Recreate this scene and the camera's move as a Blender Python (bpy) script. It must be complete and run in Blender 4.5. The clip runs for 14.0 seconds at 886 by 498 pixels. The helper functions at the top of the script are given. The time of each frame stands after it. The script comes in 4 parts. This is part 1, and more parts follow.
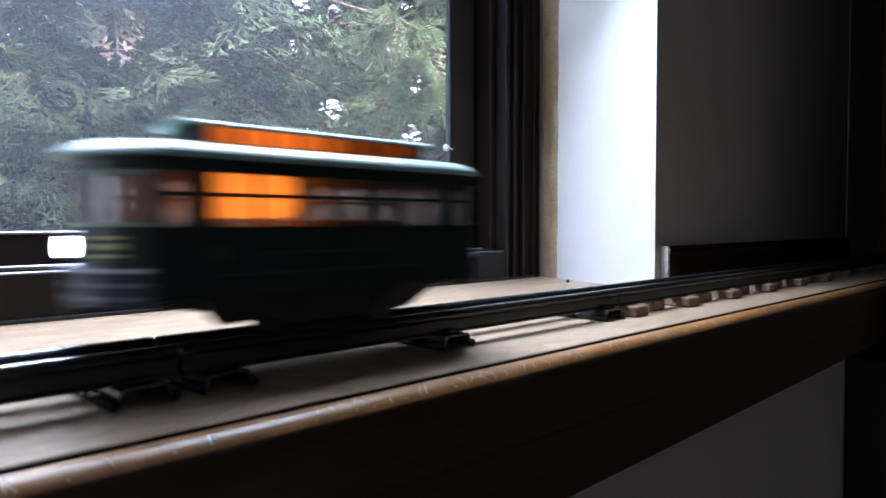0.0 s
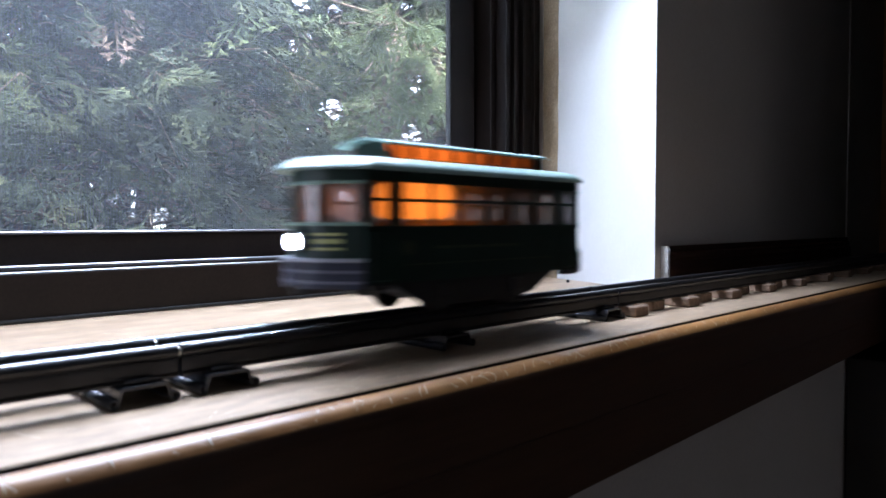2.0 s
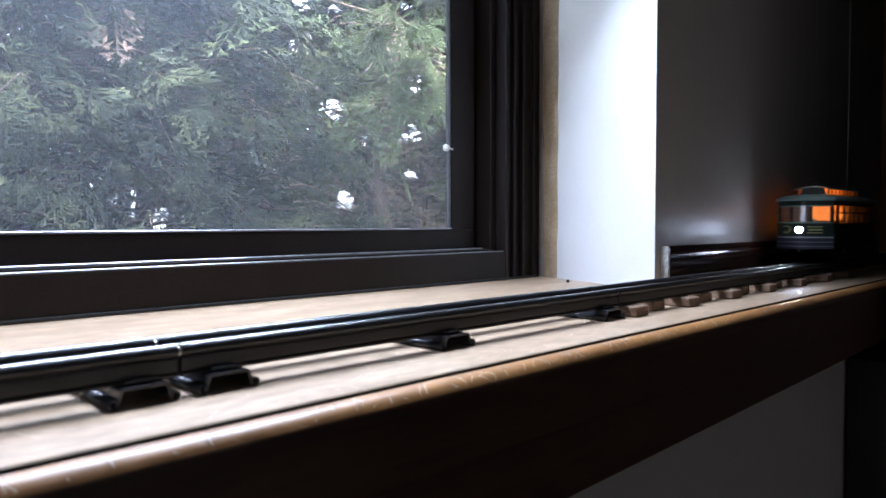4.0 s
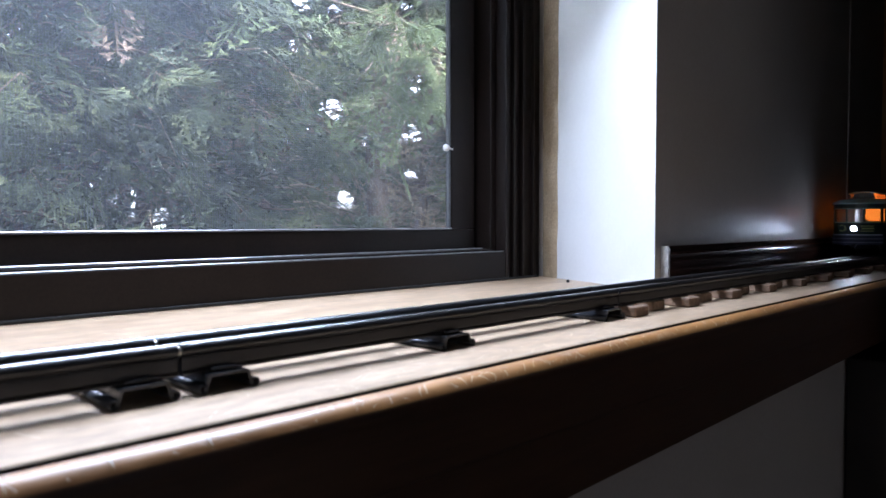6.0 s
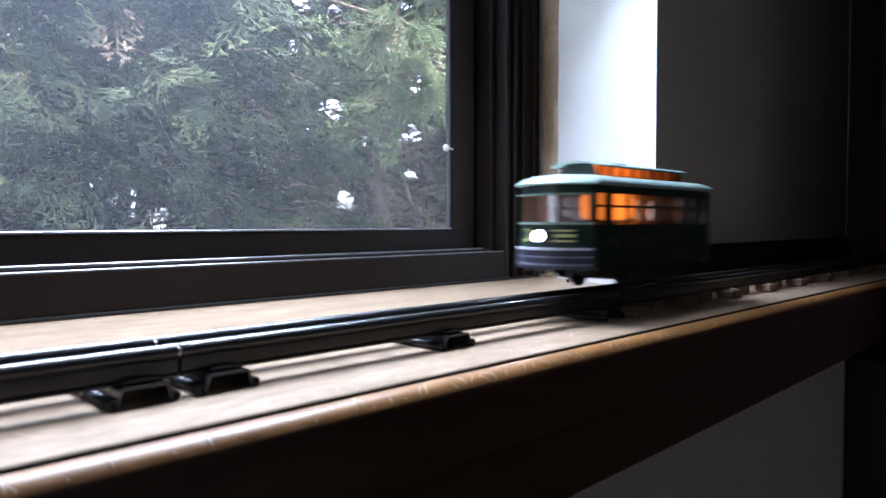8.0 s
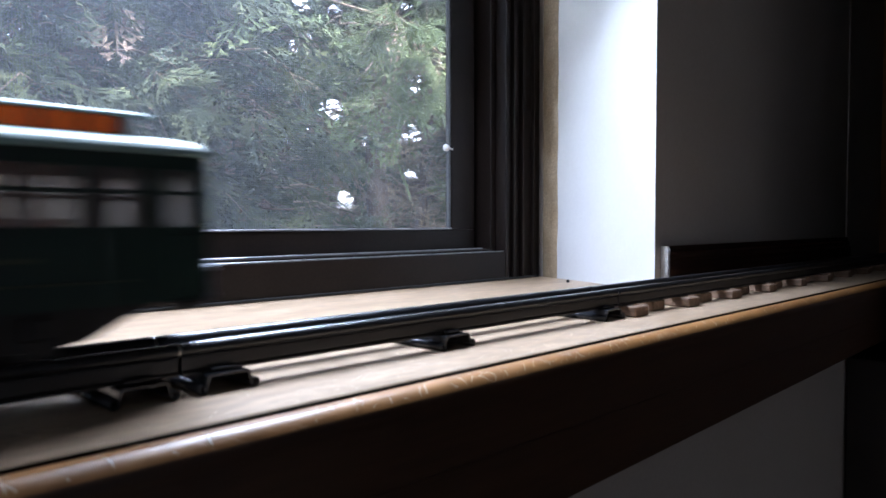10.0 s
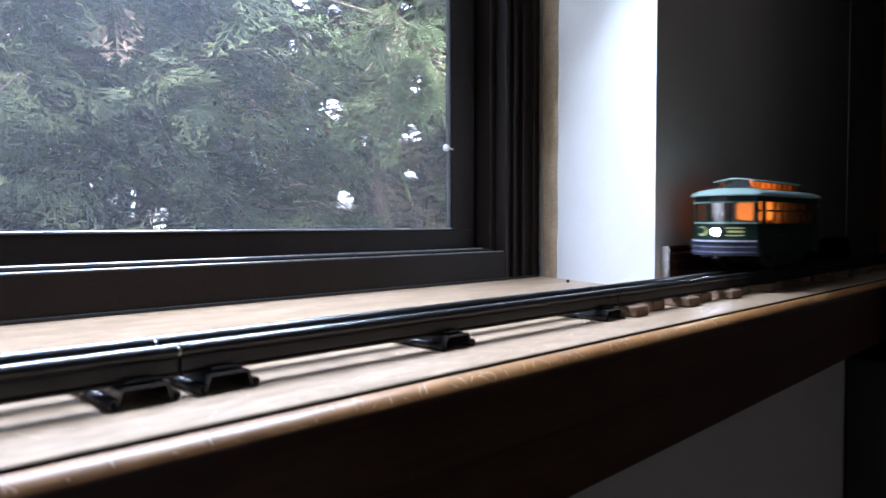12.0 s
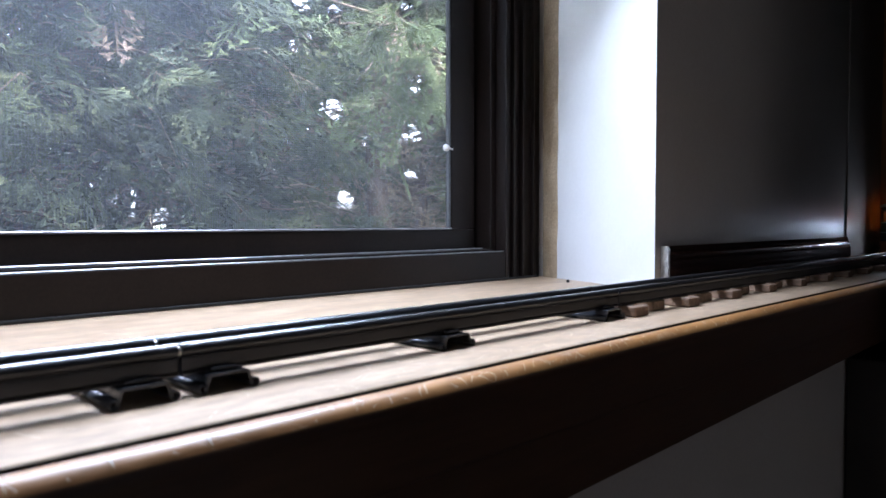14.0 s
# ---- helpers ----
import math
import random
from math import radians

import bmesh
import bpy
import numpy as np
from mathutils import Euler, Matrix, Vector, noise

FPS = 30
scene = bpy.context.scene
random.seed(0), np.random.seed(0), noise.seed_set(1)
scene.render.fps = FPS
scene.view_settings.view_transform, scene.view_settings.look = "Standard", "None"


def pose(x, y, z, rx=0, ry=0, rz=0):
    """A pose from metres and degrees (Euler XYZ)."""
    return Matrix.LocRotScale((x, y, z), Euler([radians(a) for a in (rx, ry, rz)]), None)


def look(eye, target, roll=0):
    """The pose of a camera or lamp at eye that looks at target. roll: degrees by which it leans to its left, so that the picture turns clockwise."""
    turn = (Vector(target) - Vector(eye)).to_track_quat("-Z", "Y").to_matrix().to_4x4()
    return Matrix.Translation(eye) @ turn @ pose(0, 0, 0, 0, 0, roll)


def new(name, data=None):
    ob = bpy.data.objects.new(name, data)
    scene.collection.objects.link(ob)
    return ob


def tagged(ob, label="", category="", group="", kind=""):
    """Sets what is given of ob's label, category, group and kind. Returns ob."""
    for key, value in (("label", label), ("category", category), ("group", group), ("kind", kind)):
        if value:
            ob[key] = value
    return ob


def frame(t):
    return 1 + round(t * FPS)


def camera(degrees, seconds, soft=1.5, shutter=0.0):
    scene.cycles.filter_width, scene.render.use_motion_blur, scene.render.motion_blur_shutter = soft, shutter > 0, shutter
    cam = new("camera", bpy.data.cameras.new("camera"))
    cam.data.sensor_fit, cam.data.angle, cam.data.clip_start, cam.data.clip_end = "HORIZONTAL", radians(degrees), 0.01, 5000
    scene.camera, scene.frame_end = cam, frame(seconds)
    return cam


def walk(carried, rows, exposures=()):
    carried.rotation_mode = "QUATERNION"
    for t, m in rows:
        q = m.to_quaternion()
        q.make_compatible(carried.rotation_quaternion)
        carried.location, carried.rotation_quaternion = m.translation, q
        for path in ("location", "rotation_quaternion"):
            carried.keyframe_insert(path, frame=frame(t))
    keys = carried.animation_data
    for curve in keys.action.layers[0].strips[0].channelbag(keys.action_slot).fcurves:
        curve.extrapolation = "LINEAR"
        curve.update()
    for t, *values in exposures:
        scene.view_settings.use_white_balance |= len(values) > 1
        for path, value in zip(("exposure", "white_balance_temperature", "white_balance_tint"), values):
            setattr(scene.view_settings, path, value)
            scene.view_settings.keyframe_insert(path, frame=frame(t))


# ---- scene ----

# ---------------------------------------------------------------- camera
cam = camera(64.47, 14.0, shutter=0.75)
cam.data.dof.use_dof = True
cam.data.dof.focus_distance = 0.72
cam.data.dof.aperture_fstop = 22.0
EYE = pose(0, 0, 0.0531, 87.86, 0.08, -44.913)
walk(cam, [(0, EYE), (14.0, EYE)], exposures=((0, 3.43, 5500, 15), (14.0, 3.43, 5500, 15)))

# ---------------------------------------------------------------- world and sun
SUN_EL, SUN_AZ = radians(60), radians(205)
world = bpy.data.worlds.new("sky")
scene.world = world
world.use_nodes = True
wn = world.node_tree.nodes
sky = wn.new("ShaderNodeTexSky")
sky.sky_type, sky.sun_disc = "NISHITA", False
sky.sun_elevation, sky.sun_rotation = SUN_EL, SUN_AZ
sky.air_density, sky.dust_density, sky.ozone_density = 0.7, 3.0, 0.4
wn["Background"].inputs["Strength"].default_value = 0.28
haze = wn.new("ShaderNodeHueSaturation")
haze.inputs["Saturation"].default_value = 0.33
world.node_tree.links.new(sky.outputs["Color"], haze.inputs["Color"])
world.node_tree.links.new(haze.outputs["Color"], wn["Background"].inputs["Color"])
sun = new("sun", bpy.data.lights.new("sun", "SUN"))
sun.data.energy, sun.data.angle, sun.data.color = 1.55, radians(0.6), (1.0, 0.95, 0.87)
sun.matrix_world = look((2 * math.sin(SUN_AZ), 2 * math.cos(SUN_AZ), 2 * math.tan(SUN_EL)), (0, 0, 0))
# skylight through the upper part of the window
lamp = new("window_skylight", bpy.data.lights.new("window_skylight", "AREA"))
lamp.data.shape, lamp.data.size, lamp.data.size_y, lamp.data.energy = "RECTANGLE", 0.42, 0.20, 1.0
lamp.data.color = (0.86, 0.93, 1.0)
lamp.matrix_world = look((0.22, 0.436, 0.39), (0.0, 0.20, 0.10))


# ---------------------------------------------------------------- materials
def material(name, color, rough=0.5, metal=0.0, second=None, scale=60.0, grain=None, bump=0.1,
             stretch=(1, 1, 1), spec=0.5, mottle=0.5, coat=0.0):
    """A two-scale procedural surface: broad patches of a second colour, fine grain in colour, gloss and relief."""
    m = bpy.data.materials.new(name)
    m.use_nodes = True
    n, l = m.node_tree.nodes, m.node_tree.links
    b = n["Principled BSDF"]
    b.inputs["Metallic"].default_value = metal
    b.inputs["Specular IOR Level"].default_value = spec
    b.inputs["Coat Weight"].default_value = coat
    second = second or tuple(c * 0.72 for c in color)
    co = n.new("ShaderNodeTexCoord")
    mp = n.new("ShaderNodeMapping")
    mp.inputs["Scale"].default_value = stretch
    l.new(co.outputs["Object"], mp.inputs["Vector"])
    big, fine = n.new("ShaderNodeTexNoise"), n.new("ShaderNodeTexNoise")
    for tex, s, d in ((big, scale, 3), (fine, (grain or scale * 9), 5)):
        tex.inputs["Scale"].default_value, tex.inputs["Detail"].default_value = s, d
        l.new(mp.outputs["Vector"], tex.inputs["Vector"])
    ramp = n.new("ShaderNodeMapRange")
    ramp.inputs["From Min"].default_value, ramp.inputs["From Max"].default_value = 0.35, 0.7
    l.new(big.outputs["Fac"], ramp.inputs["Value"])
    mix = n.new("ShaderNodeMix")
    mix.data_type = "RGBA"
    mix.inputs["A"].default_value, mix.inputs["B"].default_value = (*color, 1), (*second, 1)
    l.new(ramp.outputs["Result"], mix.inputs["Factor"])
    mix2 = n.new("ShaderNodeMix")
    mix2.data_type, mix2.blend_type = "RGBA", "OVERLAY"
    mix2.inputs["Factor"].default_value = mottle
    l.new(mix.outputs["Result"], mix2.inputs["A"])
    l.new(fine.outputs["Fac"], mix2.inputs["B"])
    l.new(mix2.outputs["Result"], b.inputs["Base Color"])
    rr = n.new("ShaderNodeMapRange")
    rr.inputs["To Min"].default_value, rr.inputs["To Max"].default_value = rough * 0.8, min(1, rough * 1.25)
    l.new(fine.outputs["Fac"], rr.inputs["Value"])
    l.new(rr.outputs["Result"], b.inputs["Roughness"])
    bp = n.new("ShaderNodeBump")
    bp.inputs["Strength"].default_value, bp.inputs["Distance"].default_value = bump, 0.001
    l.new(fine.outputs["Fac"], bp.inputs["Height"])
    l.new(bp.outputs["Normal"], b.inputs["Normal"])
    return m


def scratched_wood(name, color, second, rough):
    """Varnished board with long grain, wear patches and fine pale scratches."""
    m = material(name, color, rough, second=second, scale=20, grain=90, bump=0.12, stretch=(1.0, 2.6, 2.6), mottle=0.6)
    n, l = m.node_tree.nodes, m.node_tree.links
    b = n["Principled BSDF"]
    base = b.inputs["Base Color"].links[0].from_socket
    co = n.new("ShaderNodeTexCoord")
    warp = n.new("ShaderNodeTexNoise")
    warp.inputs["Scale"].default_value = 22
    l.new(co.outputs["Object"], warp.inputs["Vector"])
    add = n.new("ShaderNodeMix")
    add.data_type, add.blend_type = "RGBA", "ADD"
    add.inputs["Factor"].default_value = 0.05
    l.new(co.outputs["Object"], add.inputs["A"])
    l.new(warp.outputs["Color"], add.inputs["B"])
    cell = n.new("ShaderNodeTexVoronoi")
    cell.feature = "DISTANCE_TO_EDGE"
    cell.inputs["Scale"].default_value = 110
    l.new(add.outputs["Result"], cell.inputs["Vector"])
    thin = n.new("ShaderNodeMapRange")
    thin.inputs["From Min"].default_value, thin.inputs["From Max"].default_value = 0.012, 0.0
    l.new(cell.outputs["Distance"], thin.inputs["Value"])
    where = n.new("ShaderNodeTexNoise")
    where.inputs["Scale"].default_value = 30
    l.new(co.outputs["Object"], where.inputs["Vector"])
    gate = n.new("ShaderNodeMapRange")
    gate.inputs["From Min"].default_value, gate.inputs["From Max"].default_value = 0.56, 0.66
    l.new(where.outputs["Fac"], gate.inputs["Value"])
    mul = n.new("ShaderNodeMath")
    mul.operation = "MULTIPLY"
    l.new(thin.outputs["Result"], mul.inputs[0])
    l.new(gate.outputs["Result"], mul.inputs[1])
    mix = n.new("ShaderNodeMix")
    mix.data_type = "RGBA"
    mix.inputs["B"].default_value = (0.75, 0.64, 0.5, 1)
    l.new(mul.outputs["Value"], mix.inputs["Factor"])
    l.new(base, mix.inputs["A"])
    l.new(mix.outputs["Result"], b.inputs["Base Color"])
    return m


def glow(name, color, strength):
    m = bpy.data.materials.new(name)
    m.use_nodes = True
    n, l = m.node_tree.nodes, m.node_tree.links
    e = n.new("ShaderNodeEmission")
    e.inputs["Color"].default_value, e.inputs["Strength"].default_value = (*color, 1), strength
    l.new(e.outputs["Emission"], n["Material Output"].inputs["Surface"])
    return m


def clear_pane(name, tint, haze, gloss=0.06, haze_color=(0.9, 0.85, 0.8)):
    """Thin glass or plastic: see-through, a share of it scattering, a little mirror."""
    m = bpy.data.materials.new(name)
    m.use_nodes = True
    n, l = m.node_tree.nodes, m.node_tree.links
    t, d, g = n.new("ShaderNodeBsdfTransparent"), n.new("ShaderNodeBsdfTranslucent"), n.new("ShaderNodeBsdfGlossy")
    t.inputs["Color"].default_value = (*tint, 1)
    d.inputs["Color"].default_value = (*haze_color, 1)
    g.inputs["Roughness"].default_value = 0.04
    a, b = n.new("ShaderNodeMixShader"), n.new("ShaderNodeMixShader")
    a.inputs["Fac"].default_value, b.inputs["Fac"].default_value = haze, gloss
    l.new(t.outputs["BSDF"], a.inputs[1])
    l.new(d.outputs["BSDF"], a.inputs[2])
    l.new(a.outputs["Shader"], b.inputs[1])
    l.new(g.outputs["BSDF"], b.inputs[2])
    l.new(b.outputs["Shader"], n["Material Output"].inputs["Surface"])
    return m


def leaf_material(name, c1, c2, c3):
    m = bpy.data.materials.new(name)
    m.use_nodes = True
    n, l = m.node_tree.nodes, m.node_tree.links
    b = n["Principled BSDF"]
    geo = n.new("ShaderNodeNewGeometry")
    ramp = n.new("ShaderNodeValToRGB")
    ramp.color_ramp.elements[0].color = (*c1, 1)
    ramp.color_ramp.elements[1].color = (*c3, 1)
    e = ramp.color_ramp.elements.new(0.55)
    e.color = (*c2, 1)
    co, tex = n.new("ShaderNodeTexCoord"), n.new("ShaderNodeTexNoise")
    tex.inputs["Scale"].default_value, tex.inputs["Detail"].default_value = 9.0, 1.0
    l.new(co.outputs["Object"], tex.inputs["Vector"])
    wide, both = n.new("ShaderNodeMapRange"), n.new("ShaderNodeMix")
    wide.inputs["From Min"].default_value, wide.inputs["From Max"].default_value = 0.33, 0.67
    l.new(tex.outputs["Fac"], wide.inputs["Value"])
    both.inputs["Factor"].default_value = 0.25
    l.new(wide.outputs["Result"], both.inputs["A"])
    l.new(geo.outputs["Random Per Island"], both.inputs["B"])
    l.new(both.outputs["Result"], ramp.inputs["Fac"])
    l.new(ramp.outputs["Color"], b.inputs["Base Color"])
    b.inputs["Roughness"].default_value = 0.75
    b.inputs["Specular IOR Level"].default_value = 0.25
    tr = n.new("ShaderNodeBsdfTranslucent")
    l.new(ramp.outputs["Color"], tr.inputs["Color"])
    mx = n.new("ShaderNodeMixShader")
    mx.inputs["Fac"].default_value = 0.3
    l.new(b.outputs["BSDF"], mx.inputs[1])
    l.new(tr.outputs["BSDF"], mx.inputs[2])
    l.new(mx.outputs["Shader"], n["Material Output"].inputs["Surface"])
    return m


M_SILL = scratched_wood("worn_varnished_sill", (0.41, 0.30, 0.20), (0.30, 0.21, 0.13), 0.38)
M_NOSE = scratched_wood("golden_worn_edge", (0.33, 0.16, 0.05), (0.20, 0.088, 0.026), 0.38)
M_SCRATCH = material("bare_wood_scratch", (0.74, 0.62, 0.48), 0.7, scale=300)
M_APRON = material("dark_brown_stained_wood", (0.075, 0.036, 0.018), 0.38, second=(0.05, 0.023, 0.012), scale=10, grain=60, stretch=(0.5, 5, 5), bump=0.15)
M_CUPBOARD = material("near_black_oak", (0.020, 0.012, 0.008), 0.5, second=(0.013, 0.008, 0.006), scale=10, grain=60, stretch=(5, 5, 0.5), bump=0.15)
M_BASE = material("mahogany_baseboard", (0.05, 0.022, 0.014), 0.22, second=(0.032, 0.014, 0.01), scale=20, grain=80, stretch=(0.5, 4, 4), coat=0.3)
M_WALL = material("taupe_wall_paint", (0.60, 0.54, 0.485), 0.36, second=(0.56, 0.505, 0.45), scale=8, grain=420, bump=0.12, mottle=0.12)
M_WHITE = material("white_plaster_paint", (0.72, 0.72, 0.715), 0.55, second=(0.68, 0.68, 0.675), scale=18, grain=300, bump=0.1, mottle=0.1)
M_CAULK = material("tan_caulk", (0.40, 0.31, 0.20), 0.7, second=(0.30, 0.22, 0.13), scale=50, bump=0.4)
M_FRAME = material("dark_bronze_frame_paint", (0.013, 0.0088, 0.0070), 0.40, second=(0.010, 0.0068, 0.0055), scale=30, grain=500, bump=0.04, spec=0.18)
# lip metal lightened to carry the sky's reflection along the window track
M_LIP = material("glint_metal_lip", (0.46, 0.46, 0.47), 0.3, metal=0.7, second=(0.25, 0.25, 0.26), scale=60)
M_WIRE = material("grey_screen_wire", (0.10, 0.105, 0.115), 0.45, second=(0.07, 0.075, 0.085), scale=40, bump=0.0)
M_RAIL = material("dark_tinplate_rail", (0.030, 0.030, 0.033), 0.30, metal=0.5, second=(0.022, 0.021, 0.020), scale=40, grain=600, bump=0.0, mottle=0.08)
M_TOPS = material("bright_rail_head", (0.34, 0.355, 0.39), 0.24, metal=0.95, second=(0.22, 0.23, 0.25), scale=60, grain=600, bump=0.0, mottle=0.15)
M_TIE = material("black_pressed_tie", (0.040, 0.044, 0.055), 0.22, metal=0.4, second=(0.035, 0.033, 0.032), scale=120, grain=800, bump=0.08)
M_WOODTIE = material("raw_wooden_tie", (0.26, 0.17, 0.11), 0.75, second=(0.15, 0.09, 0.055), scale=45, grain=260, stretch=(5, 1, 5), bump=0.3)
M_GREEN = material("dark_green_enamel", (0.007, 0.026, 0.019), 0.32, second=(0.005, 0.019, 0.014), scale=60, grain=900, bump=0.03)
M_ROOF = material("pale_green_roof_paint", (0.36, 0.49, 0.45), 0.36, second=(0.31, 0.43, 0.40), scale=70, grain=900, bump=0.05)
M_BELT = material("sage_belt_paint", (0.26, 0.40, 0.34), 0.35, scale=80)
M_YELLOW = material("dull_yellow_paint", (0.50, 0.50, 0.20), 0.45, second=(0.38, 0.38, 0.15), scale=200)
# darker copy of the yellow for the trolley's sides in shade
M_SIDE_YELLOW = material("shaded_yellow_lettering", (0.055, 0.065, 0.035), 0.5, second=(0.04, 0.045, 0.025), scale=200)
# bumper ledge colour stands in for the headlight's reflection on it
M_LEDGE = material("ledge_lamp_reflection", (0.55, 0.58, 0.68), 0.22, second=(0.45, 0.48, 0.57), scale=120)
M_BUMPER = material("blue_grey_bumper", (0.035, 0.04, 0.075), 0.3, second=(0.025, 0.03, 0.055), scale=120)
M_GROOVE = material("black_groove_shade", (0.012, 0.008, 0.006), 0.95, scale=80, spec=0.03)
M_PIN = material("bright_joint_pin", (0.75, 0.72, 0.66), 0.3, metal=0.8, scale=200)
M_RIB = material("grey_blue_rib", (0.20, 0.21, 0.28), 0.3, scale=120)
M_UNDER = material("black_underframe", (0.012, 0.012, 0.013), 0.5, scale=150)
M_STEEL = material("dark_wheel_metal", (0.05, 0.048, 0.046), 0.4, metal=0.6, scale=200)
M_INSIDE = material("brown_interior", (0.11, 0.06, 0.034), 0.7, scale=100)
M_SEAT = material("dark_seat", (0.06, 0.035, 0.02), 0.6, scale=100)
M_TPANE = clear_pane("hazy_plastic_pane", (0.62, 0.60, 0.58), 0.08, 0.07)
M_EPANE = clear_pane("glossy_end_pane", (0.50, 0.50, 0.53), 0.12, 0.32)
M_GLASS = clear_pane("dusty_window_glass", (0.94, 0.95, 0.96), 0.032, 0.015, (0.78, 0.84, 1.0))


def shaded_glow(name, color, strength, radius):
    """A glow fading from its middle, bulb light put into emission."""
    m = glow(name, color, strength)
    n, l = m.node_tree.nodes, m.node_tree.links
    e = n["Emission"]
    co, mp, g, r = n.new("ShaderNodeTexCoord"), n.new("ShaderNodeMapping"), n.new("ShaderNodeTexGradient"), n.new("ShaderNodeMapRange")
    g.gradient_type = "SPHERICAL"
    mp.inputs["Scale"].default_value = (1 / radius, 0.4 / radius, 1 / radius)
    l.new(co.outputs["Object"], mp.inputs["Vector"])
    l.new(mp.outputs["Vector"], g.inputs["Vector"])
    r.inputs["To Min"].default_value, r.inputs["To Max"].default_value = strength * 0.12, strength
    l.new(g.outputs["Fac"], r.inputs["Value"])
    l.new(r.outputs["Result"], e.inputs["Strength"])
    return m


M_BULB_GLOW = shaded_glow("amber_bulb_glow", (1.0, 0.235, 0.018), 0.62, 0.024)
M_STRIP = shaded_glow("amber_strip", (1.0, 0.18, 0.012), 0.38, 0.036)
M_LAMP = glow("white_headlamp", (0.85, 0.93, 1.0), 15.0)
M_KNOB = material("white_knob", (0.8, 0.8, 0.8), 0.3, scale=200)
M_BARK = material("cedar_bark", (0.13, 0.09, 0.065), 0.9, second=(0.07, 0.05, 0.04), scale=18, grain=120, stretch=(3, 3, 0.5), bump=0.8)
M_TWIG = material("dry_twig", (0.32, 0.24, 0.17), 0.85, second=(0.18, 0.13, 0.09), scale=30, bump=0.3)
M_DRY = leaf_material("dead_cedar_spray", (0.125, 0.094, 0.07), (0.185, 0.136, 0.098), (0.25, 0.175, 0.115))
# lit look of the hanging bough, put into a brighter leaf colour
M_BRIGHT_LEAF = leaf_material("bright_cedar_spray", (0.10, 0.135, 0.065), (0.15, 0.19, 0.085), (0.22, 0.25, 0.11))
M_LEAF = leaf_material("cedar_spray", (0.046, 0.058, 0.043), (0.092, 0.113, 0.060), (0.18, 0.195, 0.088))
M_GROUND = material("pale_dry_lawn", (0.34, 0.33, 0.22), 0.95, second=(0.22, 0.25, 0.12), scale=0.8, grain=30, bump=0.4)
M_FLOOR = material("oak_floorboards", (0.36, 0.25, 0.16), 0.45, scale=4, grain=40, stretch=(1, 6, 1))
M_CEIL = material("off_white_ceiling", (0.75, 0.73, 0.7), 0.8, scale=4, grain=80)
M_AMBER = material("orange_glow_trim", (0.42, 0.19, 0.06), 0.4, second=(0.3, 0.12, 0.035), scale=20, stretch=(5, 5, 0.6))


# ---------------------------------------------------------------- mesh helpers
def empty(name, label, category, group="", kind="", at=(0, 0, 0)):
    ob = tagged(new(name), label, category, group, kind)
    ob.location = at
    ob.empty_display_size = 0.02
    return ob


def part(name, bm, mat, parent=None, label="", smooth=False, at=None):
    """One bmesh as one mesh object, under a thing or a part."""
    me = bpy.data.meshes.new(name)
    bmesh.ops.recalc_face_normals(bm, faces=bm.faces)
    bm.to_mesh(me)
    bm.free()
    me.materials.append(mat)
    if smooth:
        me.polygons.foreach_set("use_smooth", [True] * len(me.polygons))
    ob = new(name, me)
    if parent is not None:
        ob.parent = parent
    if at is not None:
        ob.location = at
    if label:
        ob["label"] = label
    return ob


def thing(name, bm, mat, label, category, group="", kind="", smooth=False):
    return tagged(part(name, bm, mat, smooth=smooth), label, category, group, kind)


def box(x0, x1, y0, y1, z0, z1, bevel=0.0, seg=2, bm=None):
    bm = bm or bmesh.new()
    vs = [bm.verts.new((x, y, z)) for x in (x0, x1) for y in (y0, y1) for z in (z0, z1)]
    quads = ((0, 1, 3, 2), (4, 6, 7, 5), (0, 4, 5, 1), (2, 3, 7, 6), (0, 2, 6, 4), (1, 5, 7, 3))
    fs = [bm.faces.new([vs[i] for i in q]) for q in quads]
    if bevel:
        es = list({e for f in fs for e in f.edges})
        bmesh.ops.bevel(bm, geom=es, offset=bevel, segments=seg, profile=0.6, affect="EDGES")
    return bm


def prism(points, a0, a1, axis="x", bm=None):
    """A closed outline swept straight from a0 to a1. axis x: points are (y, z); y: (x, z); z: (x, y)."""
    bm = bm or bmesh.new()
    place = {"x": lambda a, p: (a, *p), "y": lambda a, p: (p[0], a, p[1]), "z": lambda a, p: (*p, a)}[axis]
    r0 = [bm.verts.new(place(a0, p)) for p in points]
    r1 = [bm.verts.new(place(a1, p)) for p in points]
    k = len(points)
    for i in range(k):
        j = (i + 1) % k
        bm.faces.new((r0[i], r0[j], r1[j], r1[i]))
    bm.faces.new(r0[::-1])
    bm.faces.new(r1)
    return bm


def rod(p, q, r0, r1=None, n=8, bm=None):
    bm = bm or bmesh.new()
    p, q = Vector(p), Vector(q)
    r1 = r0 if r1 is None else r1
    turn = (q - p).to_track_quat("Z", "Y").to_matrix()
    rings = []
    for c, r in ((p, r0), (q, r1)):
        rings.append([bm.verts.new(c + turn @ Vector((r * math.cos(a), r * math.sin(a), 0)))
                      for a in (2 * math.pi * i / n for i in range(n))])
    for i in range(n):
        j = (i + 1) % n
        bm.faces.new((rings[0][i], rings[0][j], rings[1][j], rings[1][i]))
    bm.faces.new(rings[0][::-1])
    bm.faces.new(rings[1])
    return bm


